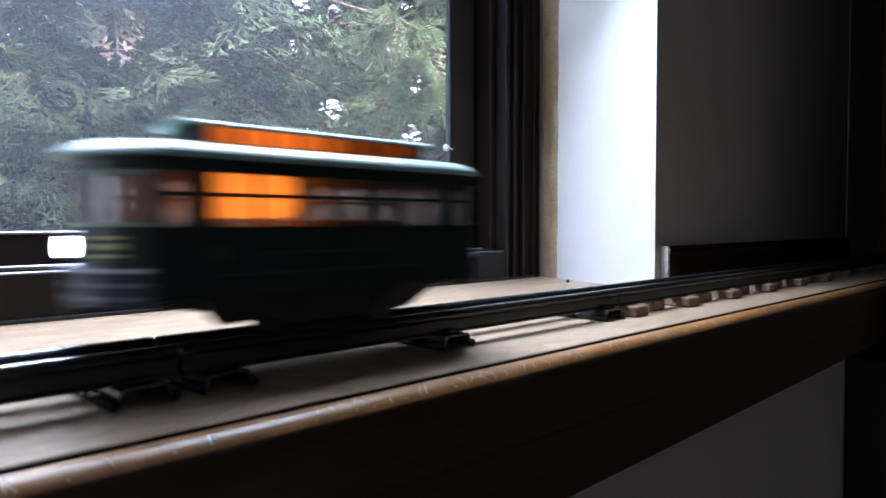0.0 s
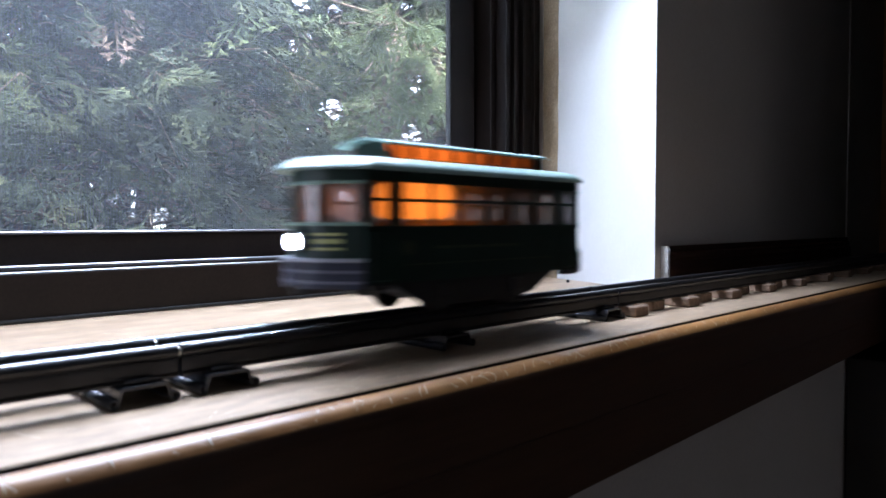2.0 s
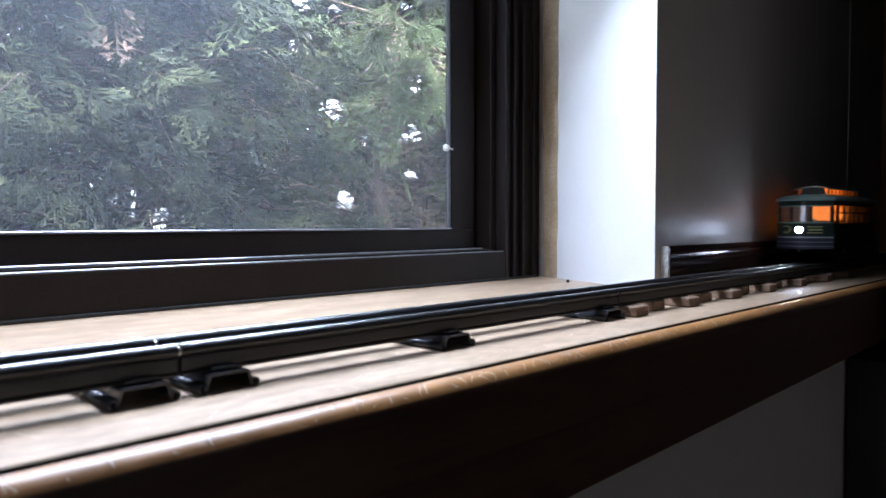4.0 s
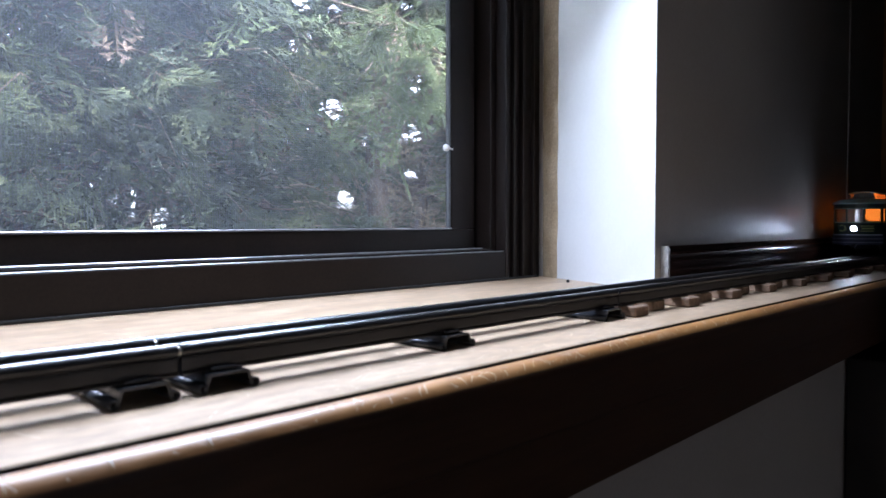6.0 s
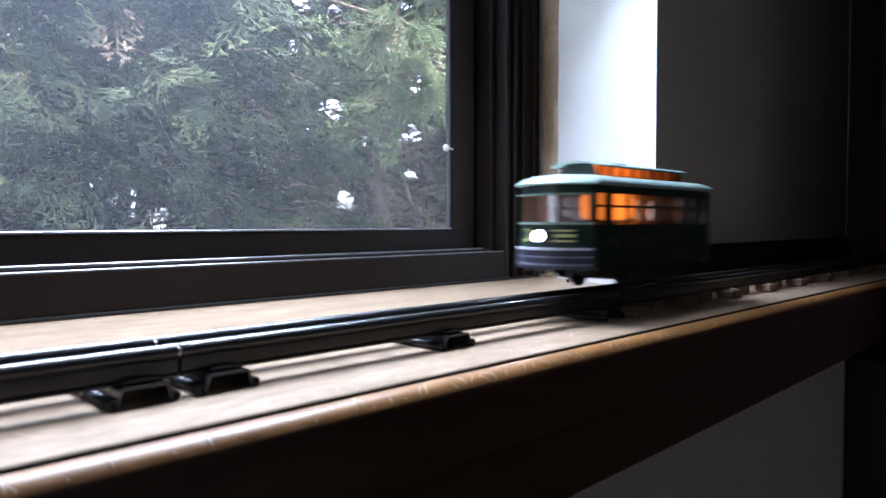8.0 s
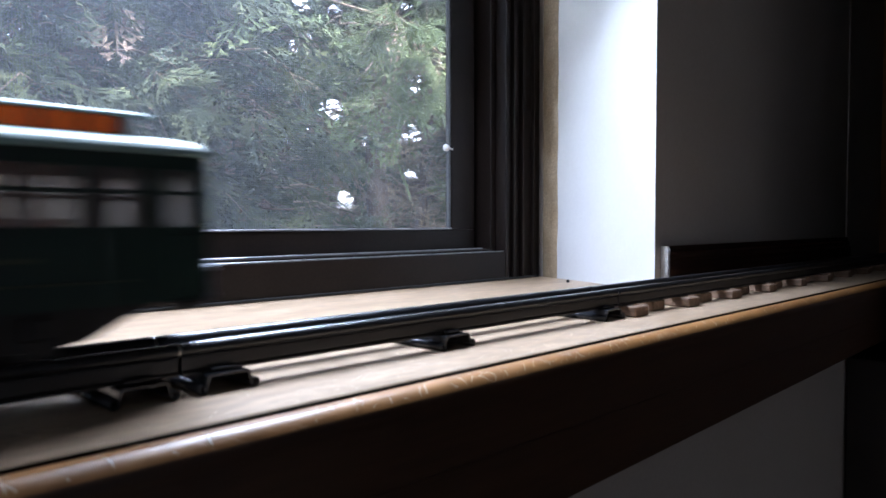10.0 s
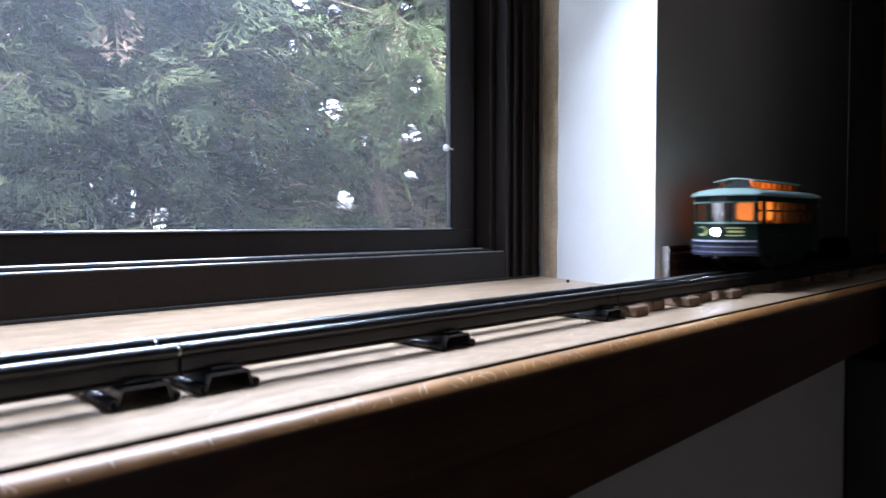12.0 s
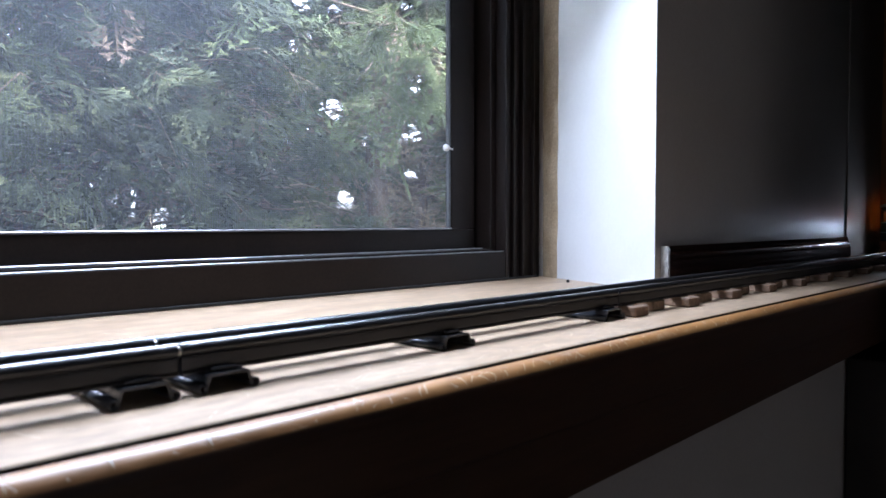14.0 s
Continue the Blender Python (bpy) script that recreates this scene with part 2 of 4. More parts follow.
def ball(c, r, squash=(1, 1, 1), seg=14):
    bm = bmesh.new()
    m = Matrix.Translation(c) @ Matrix.Diagonal((*[r * s for s in squash], 1))
    bmesh.ops.create_uvsphere(bm, u_segments=seg, v_segments=seg // 2 + 1, radius=1, matrix=m)
    return bm


# ---------------------------------------------------------------- room shell and sill
X0, X1 = -1.1, 1.42          # ends of the room along the sill
WY = 0.2725                  # room face of the window wall
SILL_Y = 0.1725              # seam between sill board and edge strip
WIN_L = -0.10                # unseen left side of the window frame, set in to dim the far sill
WIN_Y = 0.4197               # inner face of the window frame
OUT_Y = 0.50
TOP = 0.98


def room():
    # window wall: right pier with a slightly splayed white reveal, left pier, lintel, breast wall
    thing("wall_right_pier", prism([(0.5055, WY), (X1, WY), (X1, OUT_Y), (0.562, OUT_Y), (0.562, 0.4240)], 0.0, 1.5, "z"),
          M_WALL, "taupe painted wall beside the window", "wall", kind="structure")
    thing("wall_left_pier", box(X0, WIN_L - 0.004, WY, OUT_Y, 0, 1.5), M_WALL, "taupe painted wall beside the window", "wall", kind="structure")
    thing("wall_lintel", box(WIN_L - 0.004, 0.56, WY + 0.001, OUT_Y, TOP, 1.5), M_WALL, "taupe painted wall over the window", "wall", kind="structure")
    thing("wall_breast", box(X0, X1, 0.190, OUT_Y, -0.9, -0.030), M_WALL, "taupe painted wall below the wooden sill", "wall", kind="structure")
    # white plaster skin on the reveals
    thing("reveal_right", prism([(0.5038, WY - 0.0012), (0.5053, WY - 0.0012), (0.5600, WIN_Y), (0.5582, WIN_Y)], 0.0, TOP, "z"),
          M_WHITE, "bright white painted window reveal", "reveal", kind="structure")
    thing("reveal_left", box(WIN_L - 0.004, WIN_L, WY, WIN_Y, 0, TOP), M_WHITE, "white painted window reveal", "reveal", kind="structure")
    thing("reveal_head", box(WIN_L, 0.5, WY, WIN_Y, TOP - 0.004, TOP), M_WHITE, "white painted head of the window reveal", "reveal", kind="structure")
    # uneven tan bead where frame and reveal meet
    bm = bmesh.new()
    rng = random.Random(4)
    rings = []
    for i in range(61):
        z = TOP * i / 60
        w = 0.0220 + rng.uniform(-0.0006, 0.0006)
        d = 0.0012 + rng.uniform(-0.0003, 0.0004)
        a = (0.5582 - d, WIN_Y)
        b = (0.5582 - 0.370 * w - d * 0.8, WIN_Y - w)
        c = (0.5584 - 0.370 * w, WIN_Y - w - 0.0008)
        rings.append([bm.verts.new((*p, z)) for p in (a, b, c)])
    for r, s in zip(rings, rings[1:]):
        for k in range(2):
            bm.faces.new((r[k], r[k + 1], s[k + 1], s[k]))
    thing("trim_bead", bm, M_CAULK, "uneven tan strip where window frame meets reveal", "trim", kind="structure", smooth=True)
    # unseen rest of the room: pale walls bounce light, dark end wall dims it
    thing("wall_back", box(X0, X1, -2.1, -2.0, -0.9, 1.5), M_CEIL, "unseen room wall, off-white to bounce light", "wall", kind="structure")
    thing("wall_left_end", box(X0 - 0.1, X0, -2.1, OUT_Y, -0.9, 1.5), M_CEIL, "unseen room wall, off-white to bounce light", "wall", kind="structure")
    thing("wall_right_end", box(X1, X1 + 0.1, -2.1, OUT_Y, -0.9, 1.5), M_APRON, "unseen end wall, made dark to dim the sill's far end", "wall", kind="structure")
    thing("floor", box(X0 - 0.1, X1 + 0.1, -2.1, OUT_Y, -1.0, -0.9), M_FLOOR, "oak floor of the room", "floor", kind="structure")
    thing("ceiling", box(X0 - 0.1, X1 + 0.1, -2.1, OUT_Y, 1.5, 1.6), M_CEIL, "off-white ceiling of the room", "ceiling", kind="structure")


def sill():
    s = empty("window_sill", "worn varnished wooden window sill with a rounded front edge", "sill", kind="structure")
    part("board", box(X0, X1, SILL_Y + 0.0017, WIN_Y + 0.02, -0.03, 0.0, 0.0007, 1), M_SILL, s)
    # rounded edge strip in front of the seam
    yf = 0.1630
    arc = [(yf + 0.0062 - 0.0062 * math.sin(a), -0.0067 + 0.0062 * math.cos(a)) for a in (radians(9 * i) for i in range(11))]
    part("edge_strip", prism([(SILL_Y - 0.0014, -0.0199), (SILL_Y - 0.0014, -0.0012), (SILL_Y - 0.0020, -0.0004)] + arc[:8] + [(arc[7][0] + 0.003, arc[7][1]), (arc[7][0] + 0.003, -0.0199)], X0, X1),
         M_NOSE, s, "golden brown rounded edge strip with rubbed pale scratches")
    # the round's shade is put in by switching to dark apron wood
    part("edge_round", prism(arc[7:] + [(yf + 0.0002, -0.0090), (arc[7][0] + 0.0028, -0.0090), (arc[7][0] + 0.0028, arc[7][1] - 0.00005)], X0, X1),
         M_APRON, s, "lower round of the edge strip, dark stained for its shade")
    # matte black linings put the open seam's shade into colour
    part("board_edge", box(X0, X1, SILL_Y + 0.0008, SILL_Y + 0.0016, -0.0199, -0.0003), M_GROOVE, s, "black lining on the board's edge, for the seam's shade")
    part("seam", box(X0, X1, SILL_Y - 0.0012, SILL_Y + 0.0007, -0.02, -0.0030), M_GROOVE, s, "black filler for the shade in the seam between boards")
    # fine scratches across the rubbed edge
    rng, bm = random.Random(21), bmesh.new()

    def on_edge(u):
        """Height and depth on the edge strip's skin, u metres forward of the seam."""
        flat = SILL_Y - 0.0022 - (yf + 0.0062)
        if u < flat:
            return SILL_Y - 0.0022 - u, -0.00035
        a = min((u - flat) / 0.0062, 0.92)
        return yf + 0.0062 - 0.00635 * math.sin(a), -0.0067 + 0.00635 * math.cos(a)

    for i in range(150):
        x = rng.gauss(0.27, 0.10) if i % 3 else rng.uniform(-0.1, 0.8)
        u, turn, w = rng.uniform(-0.0002, 0.009), rng.uniform(-1.2, 1.2), rng.uniform(0.00009, 0.00024)
        pts = []
        for k in range(rng.randrange(3, 7)):
            y, z = on_edge(max(0.0, min(u, 0.013)))
            pts.append((x, y, z))
            x, u, turn = x + 0.0012 * math.sin(turn), u + 0.0012 * math.cos(turn), turn + rng.uniform(-0.5, 0.5)
        ring = [(bm.verts.new((p[0] - w, p[1], p[2])), bm.verts.new((p[0] + w, p[1], p[2]))) for p in pts]
        for a, b in zip(ring, ring[1:]):
            bm.faces.new((a[0], a[1], b[1], b[0]))
    for i in range(110):
        x, y, turn, w = rng.gauss(0.25, 0.14), SILL_Y + 0.003 + rng.random() ** 2 * 0.03, rng.uniform(-1.5, 1.5), rng.uniform(0.00008, 0.0002)
        ring = []
        for k in range(rng.randrange(3, 9)):
            d = Vector((-math.cos(turn), math.sin(turn))) * w
            ring.append((bm.verts.new((x - d.x, y - d.y, 0.00006)), bm.verts.new((x + d.x, y + d.y, 0.00006))))
            x, y, turn = x + 0.0016 * math.sin(turn), y + 0.0016 * math.cos(turn), turn + rng.uniform(-0.35, 0.35)
        for a, b in zip(ring, ring[1:]):
            bm.faces.new((a[0], a[1], b[1], b[0]))
    tagged(part("scratches", bm, M_SCRATCH, s), "fine pale scratches in the varnish", kind="stuff")
    # apron below, its lower edge rising towards the far end
    low = lambda x: -0.0622 + 0.0143 * x
    bm = bmesh.new()
    vs = [bm.verts.new((x, y, z)) for x in (X0, X1) for y in (yf + 0.0008, 0.1895) for z in (low(x), -0.0301)]
    for q in ((0, 1, 3, 2), (4, 6, 7, 5), (0, 4, 5, 1), (2, 3, 7, 6), (0, 2, 6, 4), (1, 5, 7, 3)):
        bm.faces.new([vs[i] for i in q])
    box(X0, X1, yf + 0.0008, yf + 0.0028, -0.0299, -0.0092, bm=bm)
    part("apron", bm, M_APRON, s, "dark brown stained apron board")
    part("nail_head", rod((0.5183, 0.3628, 0.0), (0.5183, 0.3628, 0.0025), 0.0016, 0.0012, 10), M_UNDER, s)


def baseboard():
    b = empty("baseboard", "dark mahogany moulded baseboard on the sill against the wall", "baseboard", kind="structure")
    y = WY - 0.0005
    prof = [(y, 0.0), (y - 0.0072, 0.0), (y - 0.0072, 0.0222), (y - 0.0060, 0.0238), (y - 0.0066, 0.0256), (y - 0.0060, 0.0280),
            (y - 0.0040, 0.0300), (y - 0.0044, 0.0320), (y - 0.0030, 0.0342), (y, 0.0346)]
    part("moulding", prism(prof, 0.5175, 0.9925), M_BASE, b)
    bm = bmesh.new()
    rng = random.Random(9)
    rings = []
    for i in range(14):
        z = 0.0002 + 0.0340 * i / 13
        w = 0.0066 - (0.0012 if i == 13 else 0) + rng.uniform(-0.0004, 0.0003)
        rings.append([bm.verts.new(p) for p in ((0.5173, y, z), (0.5145 + rng.uniform(0, 0.0008), y, z), (0.5145 + rng.uniform(0, 0.0008), y - w, z), (0.5173, y - w, z))])
    for r, s in zip(rings, rings[1:]):
        for k in range(4):
            bm.faces.new((r[k], r[(k + 1) % 4], s[(k + 1) % 4], s[k]))
    bm.faces.new(rings[0]), bm.faces.new(rings[-1])
    part("painted_end", bm, M_WHITE, b, "ragged white paint on the baseboard's cut end")
    t = empty("trim_upright", "painted upright trim with an edge coloured for a warm glow", "trim", kind="structure")
    part("board", box(0.9945, 1.150, WY - 0.0022, WY - 0.0005, 0.0, 1.49, 0.0008), M_WALL, t)
    # orange edge stands in for a warm glow at the far end
    part("edge_bead", box(1.151, 1.166, WY - 0.015, WY - 0.0005, 0.0, 1.49, 0.003), M_AMBER, t, "wooden edge coloured orange for a warm glow")


def cabinet():
    c = empty("shading_cupboard", "dark wooden cupboard at the sill's far end, made tall to block light", "cupboard")
    # upper part rises out of view, added to block room light
    x0, x1, y0, y1, z0, z1 = 0.700, 1.40, -0.35, 0.150, -0.90, 1.30
    part("carcass", box(x0, x1, y0 + 0.02, y1, z0 + 0.04, z1 - 0.02, 0.002), M_CUPBOARD, c)
    part("back_extension", box(x0, x1, y1 + 0.0005, 0.1885, z0 + 0.04, -0.068, 0.002), M_CUPBOARD, c)
    part("cornice", box(x0 - 0.012, x1 + 0.012, y0 - 0.012, y1, z1 - 0.0198, z1, 0.005), M_CUPBOARD, c)
    part("plinth", box(x0 + 0.02, x1 - 0.02, y0 + 0.03, y1, z0, z0 + 0.0398), M_CUPBOARD, c)
    for a, b in ((x0 + 0.004, (x0 + x1) / 2 - 0.002), ((x0 + x1) / 2 + 0.002, x1 - 0.004)):
        d = part("door", box(a, b, y0, y0 + 0.0195, z0 + 0.05, z1 - 0.03, 0.003), M_CUPBOARD, c)
        part("knob", ball(((x0 + x1) / 2 + (0.03 if a > x0 + 0.1 else -0.03), y0 - 0.008, 0.1), 0.010), M_CUPBOARD, d, smooth=True)


# ---------------------------------------------------------------- window
def window():
    w = empty("window_1", "dark bronze window with insect screen, closed", "window", kind="structure")
    f = part("window_frame", box(WIN_L, 0.5000, WIN_Y, OUT_Y - 0.002, 0.0003, 0.0262, 0.0008), M_FRAME, w)
    part("seal", box(WIN_L, 0.548, WIN_Y - 0.0022, WIN_Y - 0.0002, 0.0004, 0.0024, 0.0006), M_UNDER, f, "thin black seal")
    # right casing: a row of upright ridges of different depth
    steps = ((0.5003, 0.5050, 0.000), (0.5050, 0.5130, 0.0045), (0.5130, 0.5175, 0.001), (0.5175, 0.5276, 0.006),
             (0.5276, 0.5310, 0.0015), (0.5310, 0.5423, 0.0035), (0.5423, 0.5460, 0.000), (0.5460, 0.5577, 0.005))
    for a, b, d in steps:
        part("casing_ridge", box(a + 0.0001, b - 0.0001, WIN_Y + d, OUT_Y - 0.002, 0.0003, TOP - 0.005, 0.0007), M_FRAME, f)
    part("left_casing", box(WIN_L, WIN_L + 0.05, WIN_Y, OUT_Y - 0.002, 0.0264, TOP - 0.005, 0.001), M_FRAME, f)
    part("head_casing", box(WIN_L + 0.0502, 0.5000, WIN_Y, OUT_Y - 0.002, TOP - 0.045, TOP - 0.005, 0.001), M_FRAME, f)
    # stepped track on top of the lower frame member
    part("track_lip", box(WIN_L + 0.05, 0.4998, WIN_Y + 0.0015, WIN_Y + 0.0035, 0.0264, 0.0272, 0.0003, 1), M_LIP, f, "light metal lip, brightened for its sky reflection")
    part("track_step", box(WIN_L + 0.05, 0.4930, WIN_Y + 0.0085, WIN_Y + 0.0235, 0.0264, 0.0285, 0.0006), M_FRAME, f)
    part("track_bead", box(WIN_L + 0.05, 0.4860, WIN_Y + 0.0150, WIN_Y + 0.0185, 0.0287, 0.0298, 0.0004, 1), M_LIP, f, "light metal lip, brightened for its sky reflection")
    part("jamb_stop", box(0.4932, 0.4998, WIN_Y + 0.012, WIN_Y + 0.07, 0.0266, TOP - 0.046, 0.0008), M_FRAME, f)
    # sash
    y = 0.4465
    s = part("sash", box(WIN_L + 0.051, 0.4870, y, y + 0.022, 0.0264, 0.0470, 0.0012), M_FRAME, w)
    part("stile", box(0.4560, 0.4870, y, y + 0.0075, 0.0472, TOP - 0.05, 0.0012), M_FRAME, s)
    part("stile", box(0.4873, 0.4928, y + 0.005, y + 0.02, 0.0264, TOP - 0.05, 0.0012), M_FRAME, s)
    part("stile", box(WIN_L + 0.051, WIN_L + 0.08, y, y + 0.022, 0.0472, TOP - 0.05, 0.0012), M_FRAME, s)
    part("top_rail", box(WIN_L + 0.0802, 0.4558, y, y + 0.022, TOP - 0.08, TOP - 0.05, 0.0012), M_FRAME, s)
    part("bottom_lip", box(WIN_L + 0.081, 0.4558, y - 0.0012, y + 0.003, 0.0472, 0.0486, 0.0004, 1), M_LIP, s, "pale edge of the screen channel")
    p = part("pane", box(WIN_L + 0.081, 0.4557, y + 0.0052, y + 0.0072, 0.0474, TOP - 0.081), M_GLASS, w, "clear window glass")
    p.visible_shadow = False
    # insect screen woven of fine wires
    sx0, sx1, sz0, sz1, pitch, r = WIN_L + 0.082, 0.4548, 0.0488, TOP - 0.082, 0.00170, 0.00010
    verts, faces = [], []

    def wire(ax, bx, ay, by, az, bz):
        k = len(verts)
        verts.extend((x, yy, z) for x in (ax, bx) for yy in (ay, by) for z in (az, bz))
        faces.extend(tuple(k + i for i in q) for q in ((0, 1, 3, 2), (4, 6, 7, 5), (0, 4, 5, 1), (2, 3, 7, 6), (0, 2, 6, 4), (1, 5, 7, 3)))

    x = sx0
    while x < sx1:
        wire(x - r, x + r, y + 0.0030, y + 0.0030 + 2 * r, sz0, sz1)
        x += pitch
    z = sz0
    while z < sz1:
        wire(sx0, sx1, y + 0.0030 - 2 * r, y + 0.0030, z - r, z + r)
        z += pitch
    me = bpy.data.meshes.new("screen_mesh")
    me.from_pydata(verts, [], faces)
    me.materials.append(M_WIRE)
    ob = new("screen_mesh", me)
    ob.parent = w
    tagged(ob, "grey woven insect screen", kind="stuff")
    # spline beading along the screen's edge
    part("screen_spline", box(0.4538, 0.4558, y + 0.0005, y + 0.0045, 0.0488, TOP - 0.082, 0.0005, 1), M_WIRE, s, "grey ribbed screen spline")
    k = part("screen_knob", ball((0.4464, 0.4435, 0.1200), 0.0034, (1, 0.8, 1)), M_KNOB, w, "small round white knob", smooth=True)
    part("stem", rod((0.4464, 0.4440, 0.1200), (0.4570, 0.4460, 0.1195), 0.0009), M_KNOB, k)


# ---------------------------------------------------------------- track
CY = 0.2289                   # centre line of the track
RAIL_TOP = 0.0158
TIE_TOP = 0.0060
RAIL_Y = (CY - 0.0178, CY, CY + 0.0178)
TOPS = (RAIL_TOP, RAIL_TOP, RAIL_TOP - 0.0028)   # the rail beside the window is lowered to fit the camera's view


def rail_profile(y, top):
    """Rolled sheet rail: round head, pinched web, spread foot."""
    half = [(0.0022, TIE_TOP), (0.0022, TIE_TOP + 0.0006), (0.0012, TIE_TOP + 0.0014), (0.0012, top - 0.0046)]
    head = [(0.0021 * math.sin(a), top - 0.0022 - 0.0022 * math.cos(a)) for a in (math.pi * (0.18 + 0.82 * i / 8) for i in range(9))]
    side = half + head
    return [(y + dy, z) for dy, z in side] + [(y - dy, z) for dy, z in side[::-1][1:]]


def head_profile(y, top):
    """Thin bright cap that puts the highlight into the rail's head."""
    up = [(0.00225 * math.sin(a), top - 0.0022 + 0.00235 * math.cos(a)) for a in (radians(-26 + 52 * i / 8) for i in range(9))]
    return [(y + dy, z) for dy, z in up] + [(y + dy * 0.8, z - 0.0006) for dy, z in up[::-1]]


def pressed_tie(parent, x):
    """Inverted channel of pressed sheet, its legs ending in rolled edges, with rail clips."""
    half = [(0.0086, 0.0014), (0.0079, 0.0024), (0.0074, 0.0042), (0.0072, 0.0054), (0.0066, TIE_TOP)]
    back = [(0.0058, TIE_TOP - 0.0008), (0.0063, 0.0050), (0.0066, 0.0038), (0.0071, 0.0020), (0.0078, 0.0010)]
    outer = [(-a, z) for a, z in half] + half[::-1]
    inner = back[::-1] + [(-a, z) for a, z in back]
    ob = part("tie", prism(outer + inner, -0.0248, 0.0248, "y"), M_TIE, parent, at=(x, CY, 0))
    for s in (-1, 1):
        bm, rings, n = bmesh.new(), [], 14
        for y, r in ((-0.0250, 0.0010), (-0.0252, 0.0016), (0.0252, 0.0016), (0.0250, 0.0010)):
            rings.append([bm.verts.new((s * 0.0088 + r * math.cos(a), y, 0.0017 + r * math.sin(a))) for a in (2 * math.pi * i / n for i in range(n))])
        for p, q in zip(rings, rings[1:] + rings[:1]):
            for i in range(n):
                bm.faces.new((p[i], p[(i + 1) % n], q[(i + 1) % n], q[i]))
        part("rolled_edge", bm, M_TIE, ob, "rolled edge of pressed sheet", smooth=True)
    for y in RAIL_Y:
        for s in (-1, 1):
            part("clip", box(-0.0045, 0.0045, y - CY + s * 0.0030 - 0.0012, y - CY + s * 0.0030 + 0.0012, TIE_TOP + 0.0004, TIE_TOP + 0.0016, 0.0004, 1), M_TIE, ob)
    return ob


def rails(parent, a, b):
    for y, top in zip(RAIL_Y, TOPS):
        r = part("rail", prism(rail_profile(y, top), a, b), M_RAIL, parent)
        part("rail_head", prism(head_profile(y, top), a, b), M_TOPS, r, "bright cap on the shiny rail head for its highlight")


def track():
    group = "track sections on the sill"
    edges = (-0.9215, -0.6675, -0.4135, -0.1595, 0.0945, 0.3485)
    for a, b in zip(edges, edges[1:]):
        t = empty("track_section", "dark tinplate three-rail toy track section with pressed metal ties", "toy track", group)
        rails(t, a + 0.0006, b - 0.0006)
        for x in (a + 0.0135, (a + b) / 2 - 0.009, b - 0.0130):
            pressed_tie(t, x)
        for y, top in zip(RAIL_Y, TOPS):
            part("joint_pin", rod((b - 0.004, y, top - 0.0024), (b + 0.004, y, top - 0.0024), 0.0016, n=10), M_PIN, t, "bright steel joint pin")
    t = empty("track_section", "long three-rail toy track section on raw wooden ties", "toy track", group)
    rails(t, 0.3491, X1 - 0.01)
    rng = random.Random(12)
    x, k = 0.3600, 0
    while x < X1 - 0.03:
        front = -0.0285 if k % 2 == 0 else -0.0212
        w, h = 0.0072 + rng.uniform(-0.0005, 0.0006), TIE_TOP - 0.0001
        bm = box(-w, w, front + rng.uniform(-0.001, 0.001), 0.030 + rng.uniform(-0.002, 0.002), 0.0001, h, 0.0006, 1)
        ob = part("wooden_tie", bm, M_WOODTIE, t, at=(x, CY, 0))
        ob.rotation_euler.z = rng.uniform(-0.04, 0.04)
        x += 0.0330 + rng.uniform(-0.002, 0.002)
        k += 1


# ---------------------------------------------------------------- trolley
LEN, HW = 0.137, 0.0243       # body length between corners, half width
REAR = 0.4                    # share of that bow at the rear end
BOW = 0.0120                  # how far the ends bow out


def bowed(x_in, hw, bow, n=8):
    """Plan outline of a car body with bowed ends, inset from the corners by x_in."""
    pts = []
    for i in range(n + 1):
        s = -1 + 2 * i / n
        pts.append((x_in - bow * (1 - s * s), -s * hw))
    for i in range(n + 1):
        s = -1 + 2 * i / n
        pts.append((LEN - x_in + bow * REAR * (1 - s * s), s * hw))
    return pts


def shell(bm, outline, levels):
    """Lofts an outline through (z, scale of half width, lengthening) levels and closes it."""
    rings = [[bm.verts.new((LEN / 2 + (x - LEN / 2) * g, y * k, z)) for x, y in outline] for z, k, g in levels]
    for r, s in zip(rings, rings[1:]):
        for i in range(len(r)):
            j = (i + 1) % len(r)
            bm.faces.new((r[i], r[j], s[j], s[i]))
    bm.faces.new(rings[0][::-1])
    bm.faces.new(rings[-1])
    return bm


